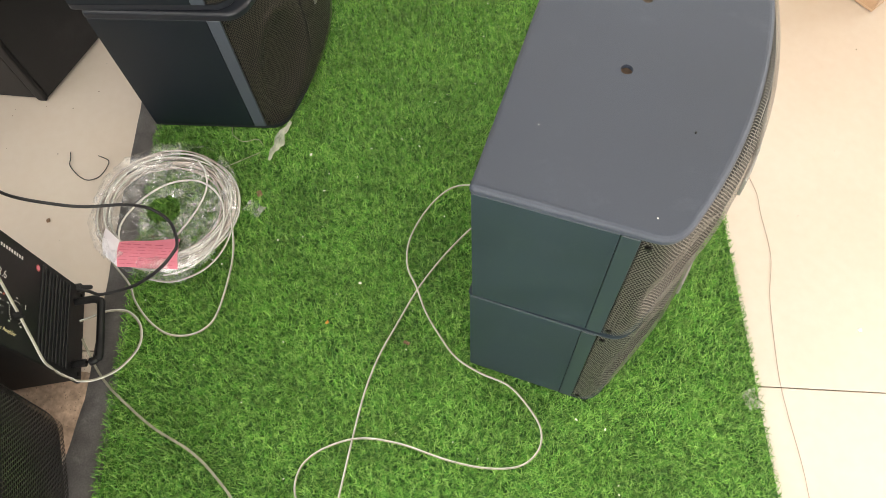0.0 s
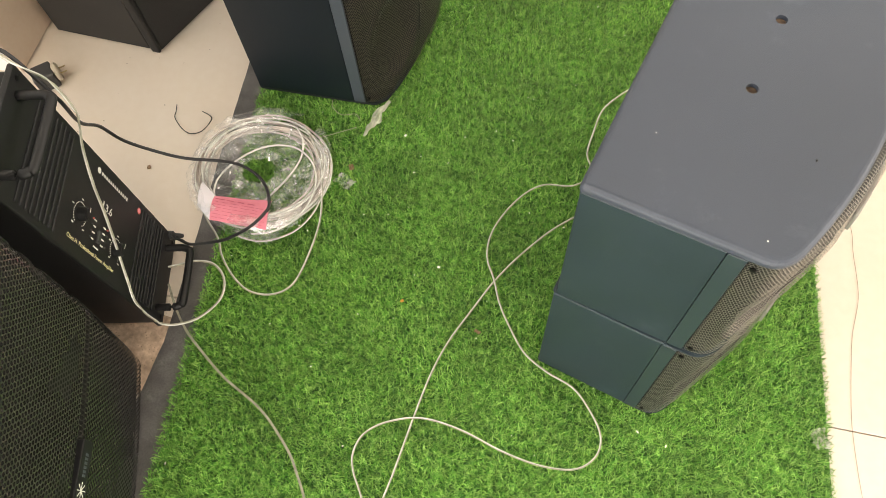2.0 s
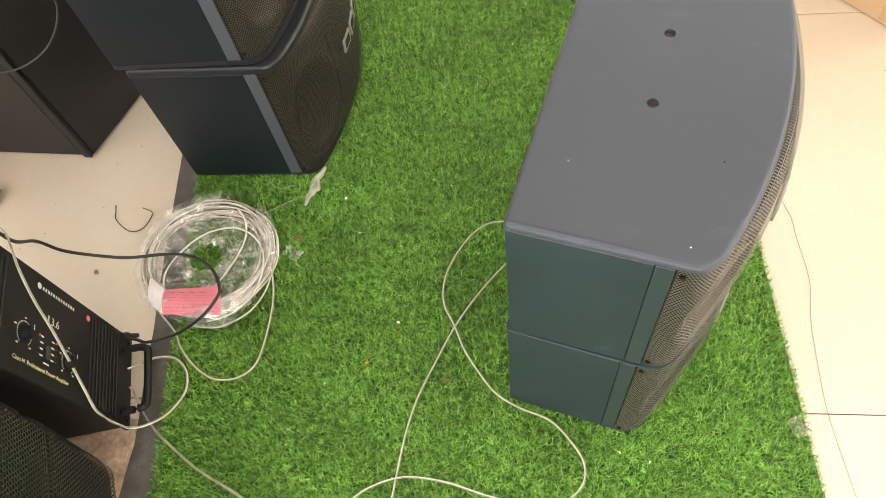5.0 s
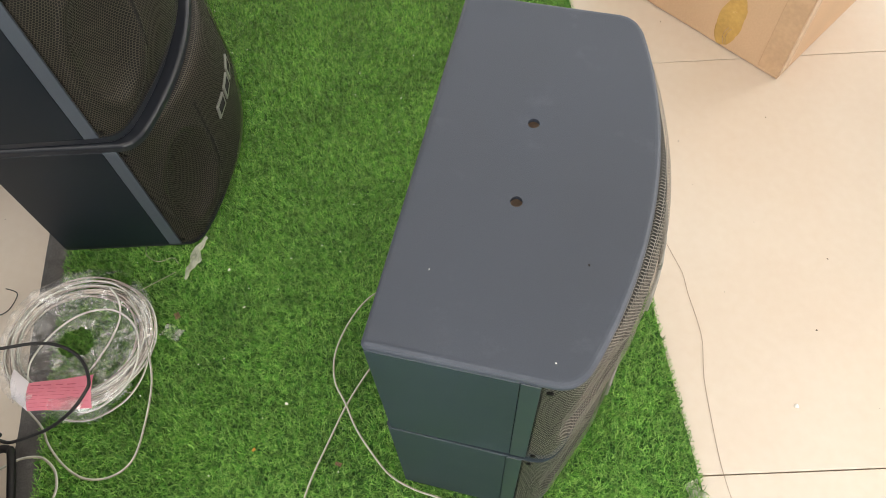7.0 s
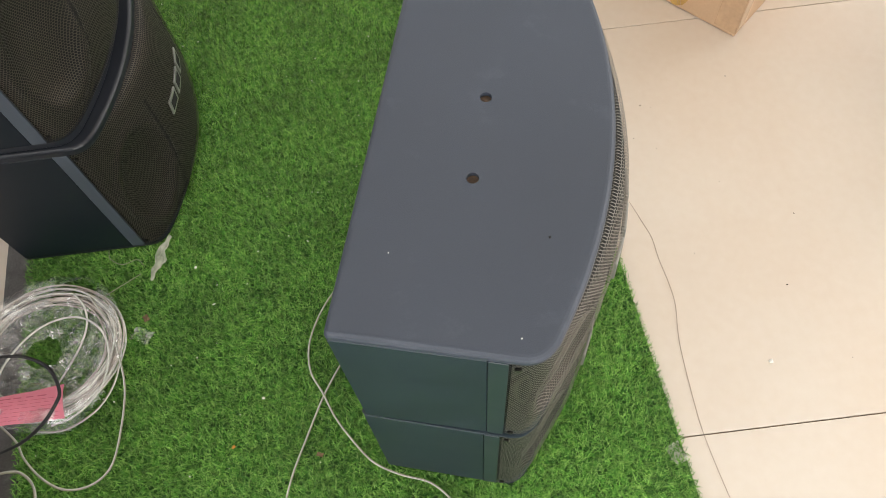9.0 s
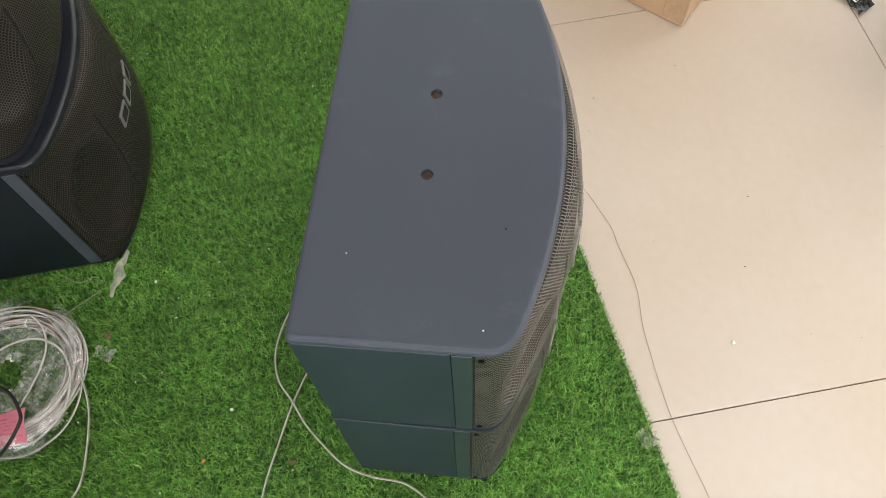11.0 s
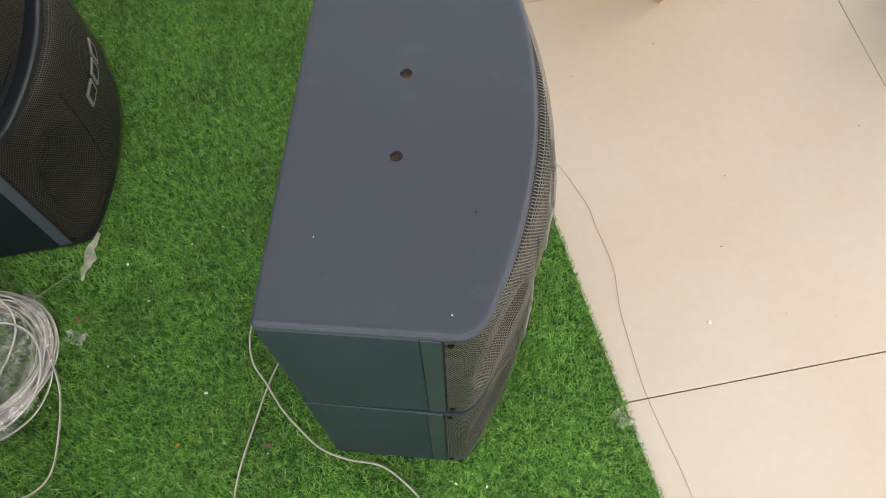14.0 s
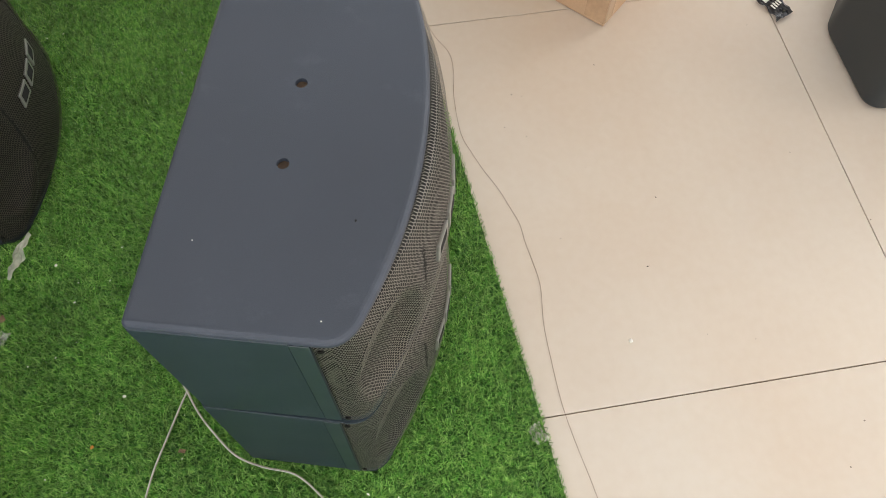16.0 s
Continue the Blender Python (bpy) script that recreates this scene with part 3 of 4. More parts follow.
# ---- power amplifier standing on end ----
def amplifier():
    # local x: along the panel's writing, y: up the panel, z: out of the panel
    m = Matrix(((0.0034, -0.2149, 0.9768, -0.3536), (0.0252, 0.9765, 0.2148, 0.6208), (-0.9997, 0.0239, 0.0087, 0.4895), (0, 0, 0, 1)))
    a = thing("power_amplifier", m, "black rack power amplifier standing on end beside the grass mat", "amplifier")
    part("front_panel", block(0, 0.483, -0.024, 0.133, -0.008, 0, 0.003, 3), M_BLACK, a, "black ribbed front panel")
    part("chassis", block(0.012, 0.474, -0.021, 0.131, -0.34, -0.008, 0.003, 2), M_BLACK, a)
    rib = None
    for x0 in (0.060, 0.352):
        for k in range(9):
            if rib is None:
                rib = part("rib", block(-0.0022, 0.0022, -0.014, 0.124, -0.0005, 0.0022, 0.001, 1), M_BLACK, a)
                ob = rib
            else:
                ob = new("rib", rib.data)
                ob.parent = a
            ob.location = (x0 + 0.010 * k, 0, 0)
    for x in (0.021, 0.452):
        pts = [(x, -0.002, 0), (x, -0.002, 0.028), (x, 0.002, 0.038), (x, 0.012, 0.042), (x, 0.088, 0.042), (x, 0.098, 0.038),
               (x, 0.102, 0.028), (x, 0.102, 0)]
        v, f = sweep(spline(pts, 4), 0.0062, 10)
        mesh_object("handle", v, f, M_BLACK, a, "black steel carrying handle", True)
        for y in (-0.012, 0.120):
            part("rack_screw", disc(0.0038, 0.003, pose(0.012 if x < 0.1 else 0.471, y, 0.001), 12, 0.0008), M_SCREW, a)
    for cx, cy in ((0.190, 0.035), (0.294, 0.029)):
        part("knob", disc(0.0105, 0.013, pose(cx, cy, 0.0065), 28, 0.0015, 0.0092), M_BLACK, a, "black volume knob")
        part("knob_mark", block(-0.0005, 0.0005, 0.002, 0.0088, 0.0131, 0.0135), M_PRINT, a).location = (cx, cy, 0)
        for k in range(25):
            w = radians(-140 + 280 * k / 24)
            part("dial_mark", block(-0.0007, 0.0007, -0.0007, 0.0007, 0, 0.0003), M_PRINT, a).location = (
                cx + 0.0155 * math.sin(w), cy + 0.0165 * math.cos(w), 0)
        for k in range(5):
            w = radians(-140 + 280 * k / 4)
            part("dial_number", block(-0.0022, 0.0022, -0.0009, 0.0009, 0, 0.0003), M_PRINT, a).location = (
                cx + 0.0215 * math.sin(w), cy + 0.0215 * math.cos(w), 0)
    for i in range(2):
        for j in range(4):
            part("indicator", disc(0.0013, 0.002, pose(0.222 + 0.040 * i, 0.018 + 0.009 * j, 0.001), 10), M_RED if j == 3 else M_SOOT, a)
            part("indicator_caption", block(-0.0035, 0.0035, -0.0010, 0.0010, 0, 0.0003), M_PRINT, a).location = (
                0.229 + 0.026 * i, 0.018 + 0.009 * j, 0)
    part("power_switch", block(0.238, 0.2455, 0.016, 0.034, 0, 0.004, 0.001, 1), M_SOOT, a)
    part("switch_caption", block(0.235, 0.249, 0.0085, 0.0105, 0, 0.0003), M_PRINT, a)
    lettering("Class H  Professional Power Amplifier", 0.0083, M_PRINTY, pose(0.170, -0.0045, 0.0003), a)
    lettering("3.6", 0.0165, M_PRINT, pose(0.246, 0.068, 0.0003), a)
    part("model_bar", block(0.239, 0.2415, 0.068, 0.080, 0, 0.0003), M_PRINT, a)
    part("maker_mark", disc(0.0045, 0.0004, pose(0.213, 0.114, 0.0003), 10), M_PRINT, a, "small round white maker's mark")
    for k in range(13):
        part("maker_bar", block(-0.0017, 0.0017, -0.0024, 0.0024, 0, 0.0003), M_PRINT, a).location = (0.223 + k * 0.0063, 0.1135, 0)
    part("seal_sticker", disc(0.0052, 0.0004, pose(0.340, 0.115, 0.0003), 20), M_RED, a, "small round red seal sticker")
    part("seal_centre", disc(0.0036, 0.0006, pose(0.340, 0.115, 0.0005), 20), M_PINK, a)
    return a


amplifier()


# ---- large loudspeaker with a perforated front ----
def stage_speaker():
    # local x: along the front, away from the amplifier; local y: out of the front; z up
    s = thing("stage_loudspeaker", pose(-0.3585, 0.5535, 0.0, 0, 0, -76.5), "large black loudspeaker with a perforated steel front on the tiles",
              "loudspeaker")
    width, height = 0.56, 0.66

    def lean(z):
        return float(np.interp(z, [0.0, 0.235, 0.46, 0.66], [0.0, 0.026, 0.036, 0.038]))
    bm = bmesh.new()
    prof = [(-0.36, 0.004)] + [(lean(z) - 0.012, z) for z in (0.004, 0.12, 0.235, 0.35, 0.46, 0.66)] + [(-0.36, 0.66)]
    l = [bm.verts.new((0.012, y - (0.006 if y > -0.1 else 0), z + 0.004)) for y, z in prof]
    r = [bm.verts.new((width - 0.012, y - (0.006 if y > -0.1 else 0), z + 0.004)) for y, z in prof]
    for i in range(len(l)):
        j = (i + 1) % len(l)
        bm.faces.new((l[i], l[j], r[j], r[i]))
    bm.faces.new(l)
    bm.faces.new(r[::-1])
    part("cabinet", bm, M_CLOTH, s)

    def shape(u, z):
        for far in (False, True):   # rounded lower corners
            q = width - u if far else u
            d = math.hypot(0.034 - q, 0.034 - z)
            if q < 0.034 and z < 0.034 and d > 0.034:
                q, z = 0.034 - (0.034 - q) * 0.034 / d, 0.034 - (0.034 - z) * 0.034 / d
                u = width - q if far else q
        e = min(u, width - u)
        back = 0.0 if e > 0.02 else 0.014 * (1 - math.sqrt(max(0.0, 1 - (1 - e / 0.02) ** 2)))
        crease = 0.005 * math.exp(-((z - 0.235) / 0.006) ** 2)
        low_e = min(z, height - z)
        b2 = 0.0 if low_e > 0.012 else 0.008 * (1 - low_e / 0.012)
        bow = 0.026 * math.sin(math.pi * min(u, width) / width)
        return (u, lean(z) + bow - back - crease - b2, z + 0.004)
    v, f = perforated(shape, width, height - 0.008, 0.0066, 0.68)
    mesh_object("grille", v, f, M_GRILLE2, s, "black perforated steel front with a crease")
    cv, cf = [], []
    for i in range(41):
        for j in range(41):
            a, b = (0.5 - 0.5 * math.cos(math.pi * k / 40) for k in (i, j))
            x, y, z = shape(width * a, (height - 0.008) * b)
            cv.append((x + 0.003 * (1 - 2 * a), y - 0.004, z + 0.003 * (1 - 2 * b)))
    for i in range(40):
        for j in range(40):
            cf.append((i * 41 + j, i * 41 + j + 41, i * 41 + j + 42, i * 41 + j + 1))
    mesh_object("grille_cloth", cv, cf, M_CLOTH, s, "black cloth behind the grille", True)
    side = [(0.655, 0.001), (0.46, 0.001), (0.35, 0.001), (0.235, 0.001), (0.12, 0.001), (0.040, 0.001), (0.018, 0.006), (0.009, 0.016), (0.005, 0.036)]
    pts = [(x, lean(z) - 0.014, z) for z, x in side]
    pts += [(width / 2, -0.010, 0.005)] + [(width - x, y, z) for x, y, z in reversed(pts)]
    v, f = sweep(spline(pts, 4), 0.0045, 8)
    mesh_object("rim", v, f, M_BLACK, s, "black rounded cabinet rim", True)
    plate = part("badge_plate", block(0.176, 0.300, 0.040, 0.053, 0.216, 0.240, 0.002, 2), M_BLACK, s, "narrow black badge plate")
    for k in range(6):
        part("badge_bar", block(0.192 + 0.005 * k, 0.195 + 0.005 * k, 0.053, 0.0534, 0.2245, 0.2315), M_TRIML, plate)
        part("badge_bar", block(0.250 + 0.005 * k, 0.253 + 0.005 * k, 0.053, 0.0534, 0.2245, 0.2315), M_TRIML, plate)
    for k in range(4):
        part("badge_star", block(-0.010, 0.010, 0.0, 0.0004, -0.0005, 0.0005, m=pose(0.236, 0.0531, 0.228, 0, 45 * k, 0)), M_PRINT, plate)
    return s


stage_speaker()


# ---- tall dark cabinet by the wall ----
def tall_speaker():
    s = thing("tall_loudspeaker", pose(-0.564, 1.142, 0.0), "tall black wedge-sided loudspeaker standing against the wall", "loudspeaker")
    h = 0.72
    plan = [(0.0, 0.006), (0.071, 0.178), (0.085, 0.36), (-0.235, 0.36), (-0.235, 0.020)]
    bm = bmesh.new()
    lo = [bm.verts.new((x, y, 0.0)) for x, y in plan]
    hi = [bm.verts.new((x, y, h)) for x, y in plan]
    for i in range(5):
        j = (i + 1) % 5
        bm.faces.new((lo[i], lo[j], hi[j], hi[i]))
    bm.faces.new(lo[::-1])
    bm.faces.new(hi)
    bmesh.ops.bevel(bm, geom=bm.edges[:], offset=0.006, segments=3, affect="EDGES")
    part("cabinet", bm, M_BLACK2, s)
    part("front_cloth", block(-0.226, -0.022, -0.002, 0.005, 0.012, h - 0.012, 0.002, 2, m=pose(0, 0.006, 0, 0, 0, -3.4)), M_CLOTH2, s,
         "worn charcoal front cloth panel")
    part("corner_strip", block(-0.018, 0.000, -0.003, 0.006, 0.003, h - 0.003, 0.003, 2, m=pose(0, 0.004, 0, 0, 0, -3.4)), M_BLACK, s)
    return s


tall_speaker()

# ---- moulded loudspeaker at the far side of the bare tiles ----
def rounded(corners, seg=8):
    """Closed plan with an arc of its own radius at each corner (x, y, radius)."""
    out, n = [], len(corners)
    for i, (x, y, r) in enumerate(corners):
        c = Vector((x, y))
        a, b = ((Vector(corners[k % n][:2]) - c).normalized() * r for k in (i - 1, i + 1))
        out += [tuple((1 - t) ** 2 * (c + a) + 2 * t * (1 - t) * c + t * t * (c + b)) for t in [k / seg for k in range(seg + 1)]]
    return out


ms = thing("moulded_loudspeaker", pose(1.418, 1.128, 0.0), "dark grey moulded plastic loudspeaker with rounded corners on the tiles", "loudspeaker")
bm = bmesh.new()
levels = ((0.012, 0.003), (0.004, 0.006), (0.0, 0.014), (0.0, 0.586), (0.004, 0.595), (0.014, 0.600))
rings = []
for ins, z in levels:
    rings.append([bm.verts.new((x, y, z)) for x, y in rounded(((ins - 0.002, ins - 0.005, 0.036), (0.40 - ins, ins - 0.022, 0.030), (0.40 - ins, 0.33 - ins, 0.030),
                                                              (0.10 + ins, 0.33 - ins, 0.030), (ins - 0.001, 0.196 - ins, 0.016)))])
for a, b in zip(rings, rings[1:]):
    for i in range(len(a)):
        j = (i + 1) % len(a)
        bm.faces.new((a[i], a[j], b[j], b[i]))
bm.faces.new(rings[0][::-1])
bm.faces.new(rings[-1])
part("shell", bm, M_PANELG, ms, smooth=True)
for fx, fy in ((0.07, 0.05), (0.34, 0.05), (0.12, 0.24), (0.34, 0.24)):
    part("rubber_foot", disc(0.014, 0.006, pose(fx, fy, 0.003), 14, 0.001), M_RUBBER, ms)


# ---- cardboard box ----
def carton():
    c = thing("cardboard_box", pose(0.987, 1.404, 0.0, 0, 0, 43.0), "brown cardboard carton with yellowed tape standing on the tiles", "box")
    w, d, h, t = 0.36, 0.46, 0.42, 0.005
    for nm, b in (("side_wall", (0, w, 0, t, 0.002, h)), ("side_wall", (0, w, d - t, d, 0.002, h)),
                  ("end_wall", (0, t, t, d - t, 0.002, h)), ("end_wall", (w - t, w, t, d - t, 0.002, h)),
                  ("bottom", (t, w - t, t, d - t, 0.002, 0.007)), ("top_flap", (0, w, 0, d / 2 - 0.002, h, h + 0.004)),
                  ("top_flap", (0, w, d / 2 + 0.002, d, h, h + 0.004))):
        part(nm, block(*b, 0.0015, 1), M_CARD, c)
    bm = disc(1.0, 0.0008, Matrix.Translation((-0.0008, 0.128, 0.068)) @ Matrix.Rotation(math.pi / 2, 4, "Y") @ Matrix.Rotation(0.10, 4, "Z")
              @ Matrix.Diagonal((0.062, 0.025, 1, 1)), 26)
    rr = random.Random(6)
    for v in bm.verts:   # torn outline
        g = rr.uniform(0.93, 1.09)
        v.co.y, v.co.z = 0.128 + (v.co.y - 0.128) * g, max(0.004, 0.068 + (v.co.z - 0.068) * g)
    part("tape", bm, M_TAPE, c, "peeling yellowed adhesive tape")
    for k, y in enumerate((0.120, 0.126)):
        path = [Vector((-0.0016, y + 0.006 * math.sin(math.pi * q / 6), 0.012 + 0.007 * q)) for q in range(7)]
        v, f = sweep(path, 0.0006, 6)
        mesh_object("tape_crease", v, f, M_TAPEC, c, "", True)
    part("tape", block(-0.0012, -0.0004, 0.0, 0.045, 0.01, h, 0.0003, 1), M_TAPEC, c, "clear packing tape over the corner")
    part("tape", block(0.0, 0.030, -0.0012, -0.0004, 0.01, h, 0.0003, 1), M_TAPEC, c, "clear packing tape over the corner")
    return c


carton()


# ---- coil of speaker wire in its wrapping ----
def wire_coil():
    c = thing("wire_coil", pose(-0.266, 0.909, 0.017) @ Matrix.Diagonal((0.93, 0.93, 1.0, 1.0)), "coil of clear speaker wire in torn plastic wrap, pink label", "wire coil")
    rng = random.Random(8)
    for k in range(22):
        r = rng.uniform(0.102, 0.126)
        ox, oy, z = rng.gauss(0, 0.004), rng.gauss(0, 0.004), 0.004 + rng.uniform(0, 0.026) * (1 - abs(r - 0.114) / 0.02)
        ph, am = rng.uniform(0, 6.28), rng.uniform(0.0, 0.004)
        pts = []
        for i in range(24):
            w = 2 * math.pi * i / 24
            rr = r + am * math.sin(2 * w + ph) + 0.006 * math.cos(w - 2.2) * math.sin(k)
            pts.append((ox + rr * 1.02 * math.cos(w), oy + rr * 0.94 * math.sin(w), max(0.003, z + 0.004 * math.sin(w * 3 + ph))))
        v, f = sweep(spline(pts, 3, True), 0.0019, 6, True)
        mesh_object("wire_loop", v, f, M_COPPER if k % 3 else M_WIRE, c, "", True)
    for nm, pts in (("loose_turn", [(-0.055, -0.10, 0.03), (-0.07, -0.045, 0.03), (-0.045, 0.01, 0.028), (0.0, 0.045, 0.03), (0.055, 0.05, 0.034),
                                     (0.10, 0.02, 0.036), (0.117, -0.03, 0.034), (0.10, -0.08, 0.02), (0.06, -0.115, 0.012), (0.02, -0.128, 0.010)]),
                    ("loose_turn", [(0.022, -0.060, 0.012), (0.040, -0.030, 0.014), (0.058, 0.005, 0.018), (0.068, 0.040, 0.024), (0.062, 0.072, 0.030), (0.044, 0.095, 0.034)])):
        v, f = sweep(spline([Vector(p) for p in pts], 6), 0.0020, 6)
        mesh_object(nm, v, f, M_WIRE, c, "", True)

    def film(name, n, size, amp, fr, cut_in, cut_out, mat, seed, zbase):
        verts, faces, idx = [], [], {}
        for i in range(n + 1):
            for j in range(n + 1):
                x, y = (i / n - 0.5) * size, (j / n - 0.5) * size
                r = math.hypot(x, y)
                q = Vector((x * fr, y * fr, seed))
                if r > cut_out * (1 + 0.12 * noise.noise(q * 0.35)) or r < cut_in * (1 + 0.6 * noise.noise(q * 0.4)):
                    continue
                ridge = 1 - abs(noise.noise(q)) * 2
                z = zbase(r) + amp * ridge + amp * 0.7 * noise.noise(q * 2.7)
                idx[i, j] = len(verts)
                verts.append((x + 0.004 * noise.noise(q * 1.5), y, max(0.003, z)))
        for i in range(n):
            for j in range(n):
                k = [idx.get(p) for p in ((i, j), (i + 1, j), (i + 1, j + 1), (i, j + 1))]
                if None not in k:
                    faces.append((k[0], k[1], k[2]))
                    faces.append((k[0], k[2], k[3]))
        return mesh_object(name, verts, faces, mat, c, "crumpled clear plastic wrap")
    film("plastic_wrap", 90, 0.25, 0.010, 34, 0.026, 0.104, M_FILMC, 3.0, lambda r: 0.012 + 0.10 * max(0, r - 0.07))
    film("plastic_wrap", 90, 0.34, 0.005, 22, 0.098, 0.143, M_FILM, 9.0, lambda r: 0.040 - 9 * (r - 0.117) ** 2 * 4)
    verts = []
    for i in range(9):
        u = i / 8
        for j in range(5):
            v = j / 4
            x = -0.052 + 0.108 * u - 0.008 * v
            y = -0.127 + 0.048 * v + 0.010 * u * v
            verts.append((x, y, 0.030 + 0.012 * math.sin(math.pi * (0.15 + 0.7 * v)) + 0.0015 * math.sin(u * 9)))
    faces = [(i * 5 + j, i * 5 + j + 5, i * 5 + j + 6, i * 5 + j + 1) for i in range(8) for j in range(4)]
    lab = mesh_object("label", verts, faces, M_PINK, c, "pink printed paper label", True)
    rp = random.Random(4)
    for k in range(7):
        v0 = 0.10 + 0.125 * k
        y = -0.127 + 0.048 * v0
        z = 0.0306 + 0.012 * math.sin(math.pi * (0.15 + 0.7 * v0)) + 0.0012
        x = -0.048 - 0.006 * v0
        while x < 0.045:
            w = rp.uniform(0.006, 0.024)
            part("print_line", block(x, min(x + w, 0.050), y, y + (0.0016 if k == 6 else 0.0006), z, z + 0.0004), M_INK, lab)
            x += w + rp.uniform(0.003, 0.010)
    verts2 = []
    for i in range(5):
        u = i / 4
        for j in range(5):
            v = j / 4
            verts2.append((-0.088 + 0.036 * u - 0.008 * v, -0.100 - 0.027 * u + 0.050 * v, 0.024 + 0.006 * u + 0.012 * math.sin(math.pi * (0.15 + 0.7 * v))))
    faces2 = [(i * 5 + j, i * 5 + j + 5, i * 5 + j + 6, i * 5 + j + 1) for i in range(4) for j in range(4)]
    mesh_object("label", verts2, faces2, M_PAPER, c, "white blank end of the label", True)
    return c


wire_coil()

# ---- cables ----
G = 0.019
cable("speaker_wire", [(0.35, 1.215, G), (0.327, 1.194, G), (0.299, 1.155, G), (0.289, 1.105, G), (0.284, 1.056, G), (0.298, 1.02, G), (0.269, 0.989, G), (0.222, 0.982, G), (0.191, 0.958, G), (0.164, 0.915, G), (0.149, 0.870, G),
      (0.151, 0.828, G), (0.169, 0.791, 0.023), (0.185, 0.754, G), (0.207, 0.719, G), (0.238, 0.680, G), (0.276, 0.657, G), (0.321, 0.639, G),
      (0.353, 0.606, G), (0.370, 0.576, G), (0.367, 0.546, G), (0.341, 0.522, G), (0.293, 0.516, G), (0.235, 0.524, G), (0.165, 0.543, G),
      (0.105, 0.547, 0.023), (0.056, 0.532, G), (0.026, 0.508, G), (0.017, 0.479, G), (0.024, 0.452, G), (0.05, 0.41, G), (0.075, 0.34, G), (0.08, 0.1, G)],
      0.00078, M_WIRE, "thin clear twin speaker wire looping over the grass mat", twin=True)
cable("speaker_wire", [(0.31, 0.955, G), (0.263, 0.914, G), (0.234, 0.883, G), (0.199, 0.836, G), (0.169, 0.786, G), (0.142, 0.727, G), (0.120, 0.676, G),
      (0.106, 0.628, G), (0.098, 0.583, G), (0.091, 0.530, G), (0.083, 0.463, G), (0.07, 0.36, G), (0.06, 0.1, G)],
      0.00078, M_WIRE, "thin clear twin speaker wire crossing the grass mat", twin=True)
cable("speaker_wire", [(-0.20, 0.99, 0.045), (-0.165, 0.94, 0.045), (-0.150, 0.890, 0.035), (-0.141, 0.837, 0.022), (-0.143, 0.772, G), (-0.153, 0.719, G), (-0.181, 0.695, G),
      (-0.220, 0.693, G), (-0.256, 0.713, G), (-0.287, 0.745, G), (-0.304, 0.774, 0.02), (-0.336, 0.806, 0.022), (-0.365, 0.84, 0.03)],
      0.0009, M_WIRE, "loose tail of clear wire from the coil", twin=True)
cable("speaker_wire", [(-0.275, 0.786, 0.021), (-0.249, 0.782, 0.020), (-0.219, 0.787, G), (-0.179, 0.811, 0.022), (-0.155, 0.851, 0.026), (-0.146, 0.90, 0.035)],
      0.0009, M_WIRE, "loose strand of clear wire beside the coil", twin=True)
cable("speaker_wire", [(-0.52, 0.80, 0.40), (-0.44, 0.76, 0.53), (-0.367, 0.738, 0.512), (-0.366, 0.760, 0.450), (-0.353, 0.752, 0.405), (-0.361, 0.750, 0.378), (-0.368, 0.734, 0.341), (-0.364, 0.707, 0.297), (-0.359, 0.687, 0.258), (-0.352, 0.659, 0.211), (-0.345, 0.630, 0.165), (-0.335, 0.607, 0.140), (-0.332, 0.602, 0.120), (-0.333, 0.601, 0.095), (-0.334, 0.603, 0.065), (-0.333, 0.605, 0.040), (-0.316, 0.613, 0.023), (-0.285, 0.634, G), (-0.263, 0.671, G),
      (-0.269, 0.705, G), (-0.294, 0.727, G), (-0.325, 0.727, 0.02), (-0.345, 0.712, 0.03), (-0.358, 0.70, 0.04)],
      0.0011, M_WIRE, "clear twin speaker wire hanging down over the amplifier", twin=True)
cable("speaker_wire", [(-0.352, 0.675, 0.03), (-0.333, 0.641, 0.010), (-0.305, 0.612, 0.014), (-0.274, 0.588, G), (-0.213, 0.547, G), (-0.146, 0.514, G), (-0.100, 0.479, G), (-0.061, 0.437, G),
      (-0.02, 0.36, G), (0.0, 0.2, G)], 0.0010, M_WIRE2, "dusty grey-green twin wire on the grass mat", twin=True)
cable("power_cable", [(-0.50, 0.79, 0.40), (-0.43, 0.78, 0.47), (-0.392, 0.771, 0.400), (-0.423, 0.796, 0.300), (-0.452, 0.839, 0.220), (-0.450, 0.855, 0.160), (-0.423, 0.867, 0.120), (-0.378, 0.878, 0.090), (-0.314, 0.891, 0.078), (-0.271, 0.885, 0.078), (-0.233, 0.862, 0.080), (-0.211, 0.825, 0.084), (-0.214, 0.804, 0.084), (-0.235, 0.780, 0.074), (-0.273, 0.765, 0.050), (-0.306, 0.758, 0.036), (-0.340, 0.749, 0.034), (-0.361, 0.753, 0.036), (-0.40, 0.757, 0.04)],
      0.0027, M_RUBBER, "black rubber power cable running from the amplifier over the coil")
part_plug = thing("cable_plug", pose(-0.388, 0.757, 0.034, 0, 0, 8), "black moulded plug on the power cable at the amplifier", "plug")
part("plug_body", disc(0.0075, 0.030, pose(0, 0, 0, 0, 90), 14, 0.002), M_RUBBER, part_plug)
part("strain_relief", disc(0.0048, 0.018, pose(0.022, 0, 0, 0, 90), 12, 0.001, 0.0036), M_RUBBER, part_plug)
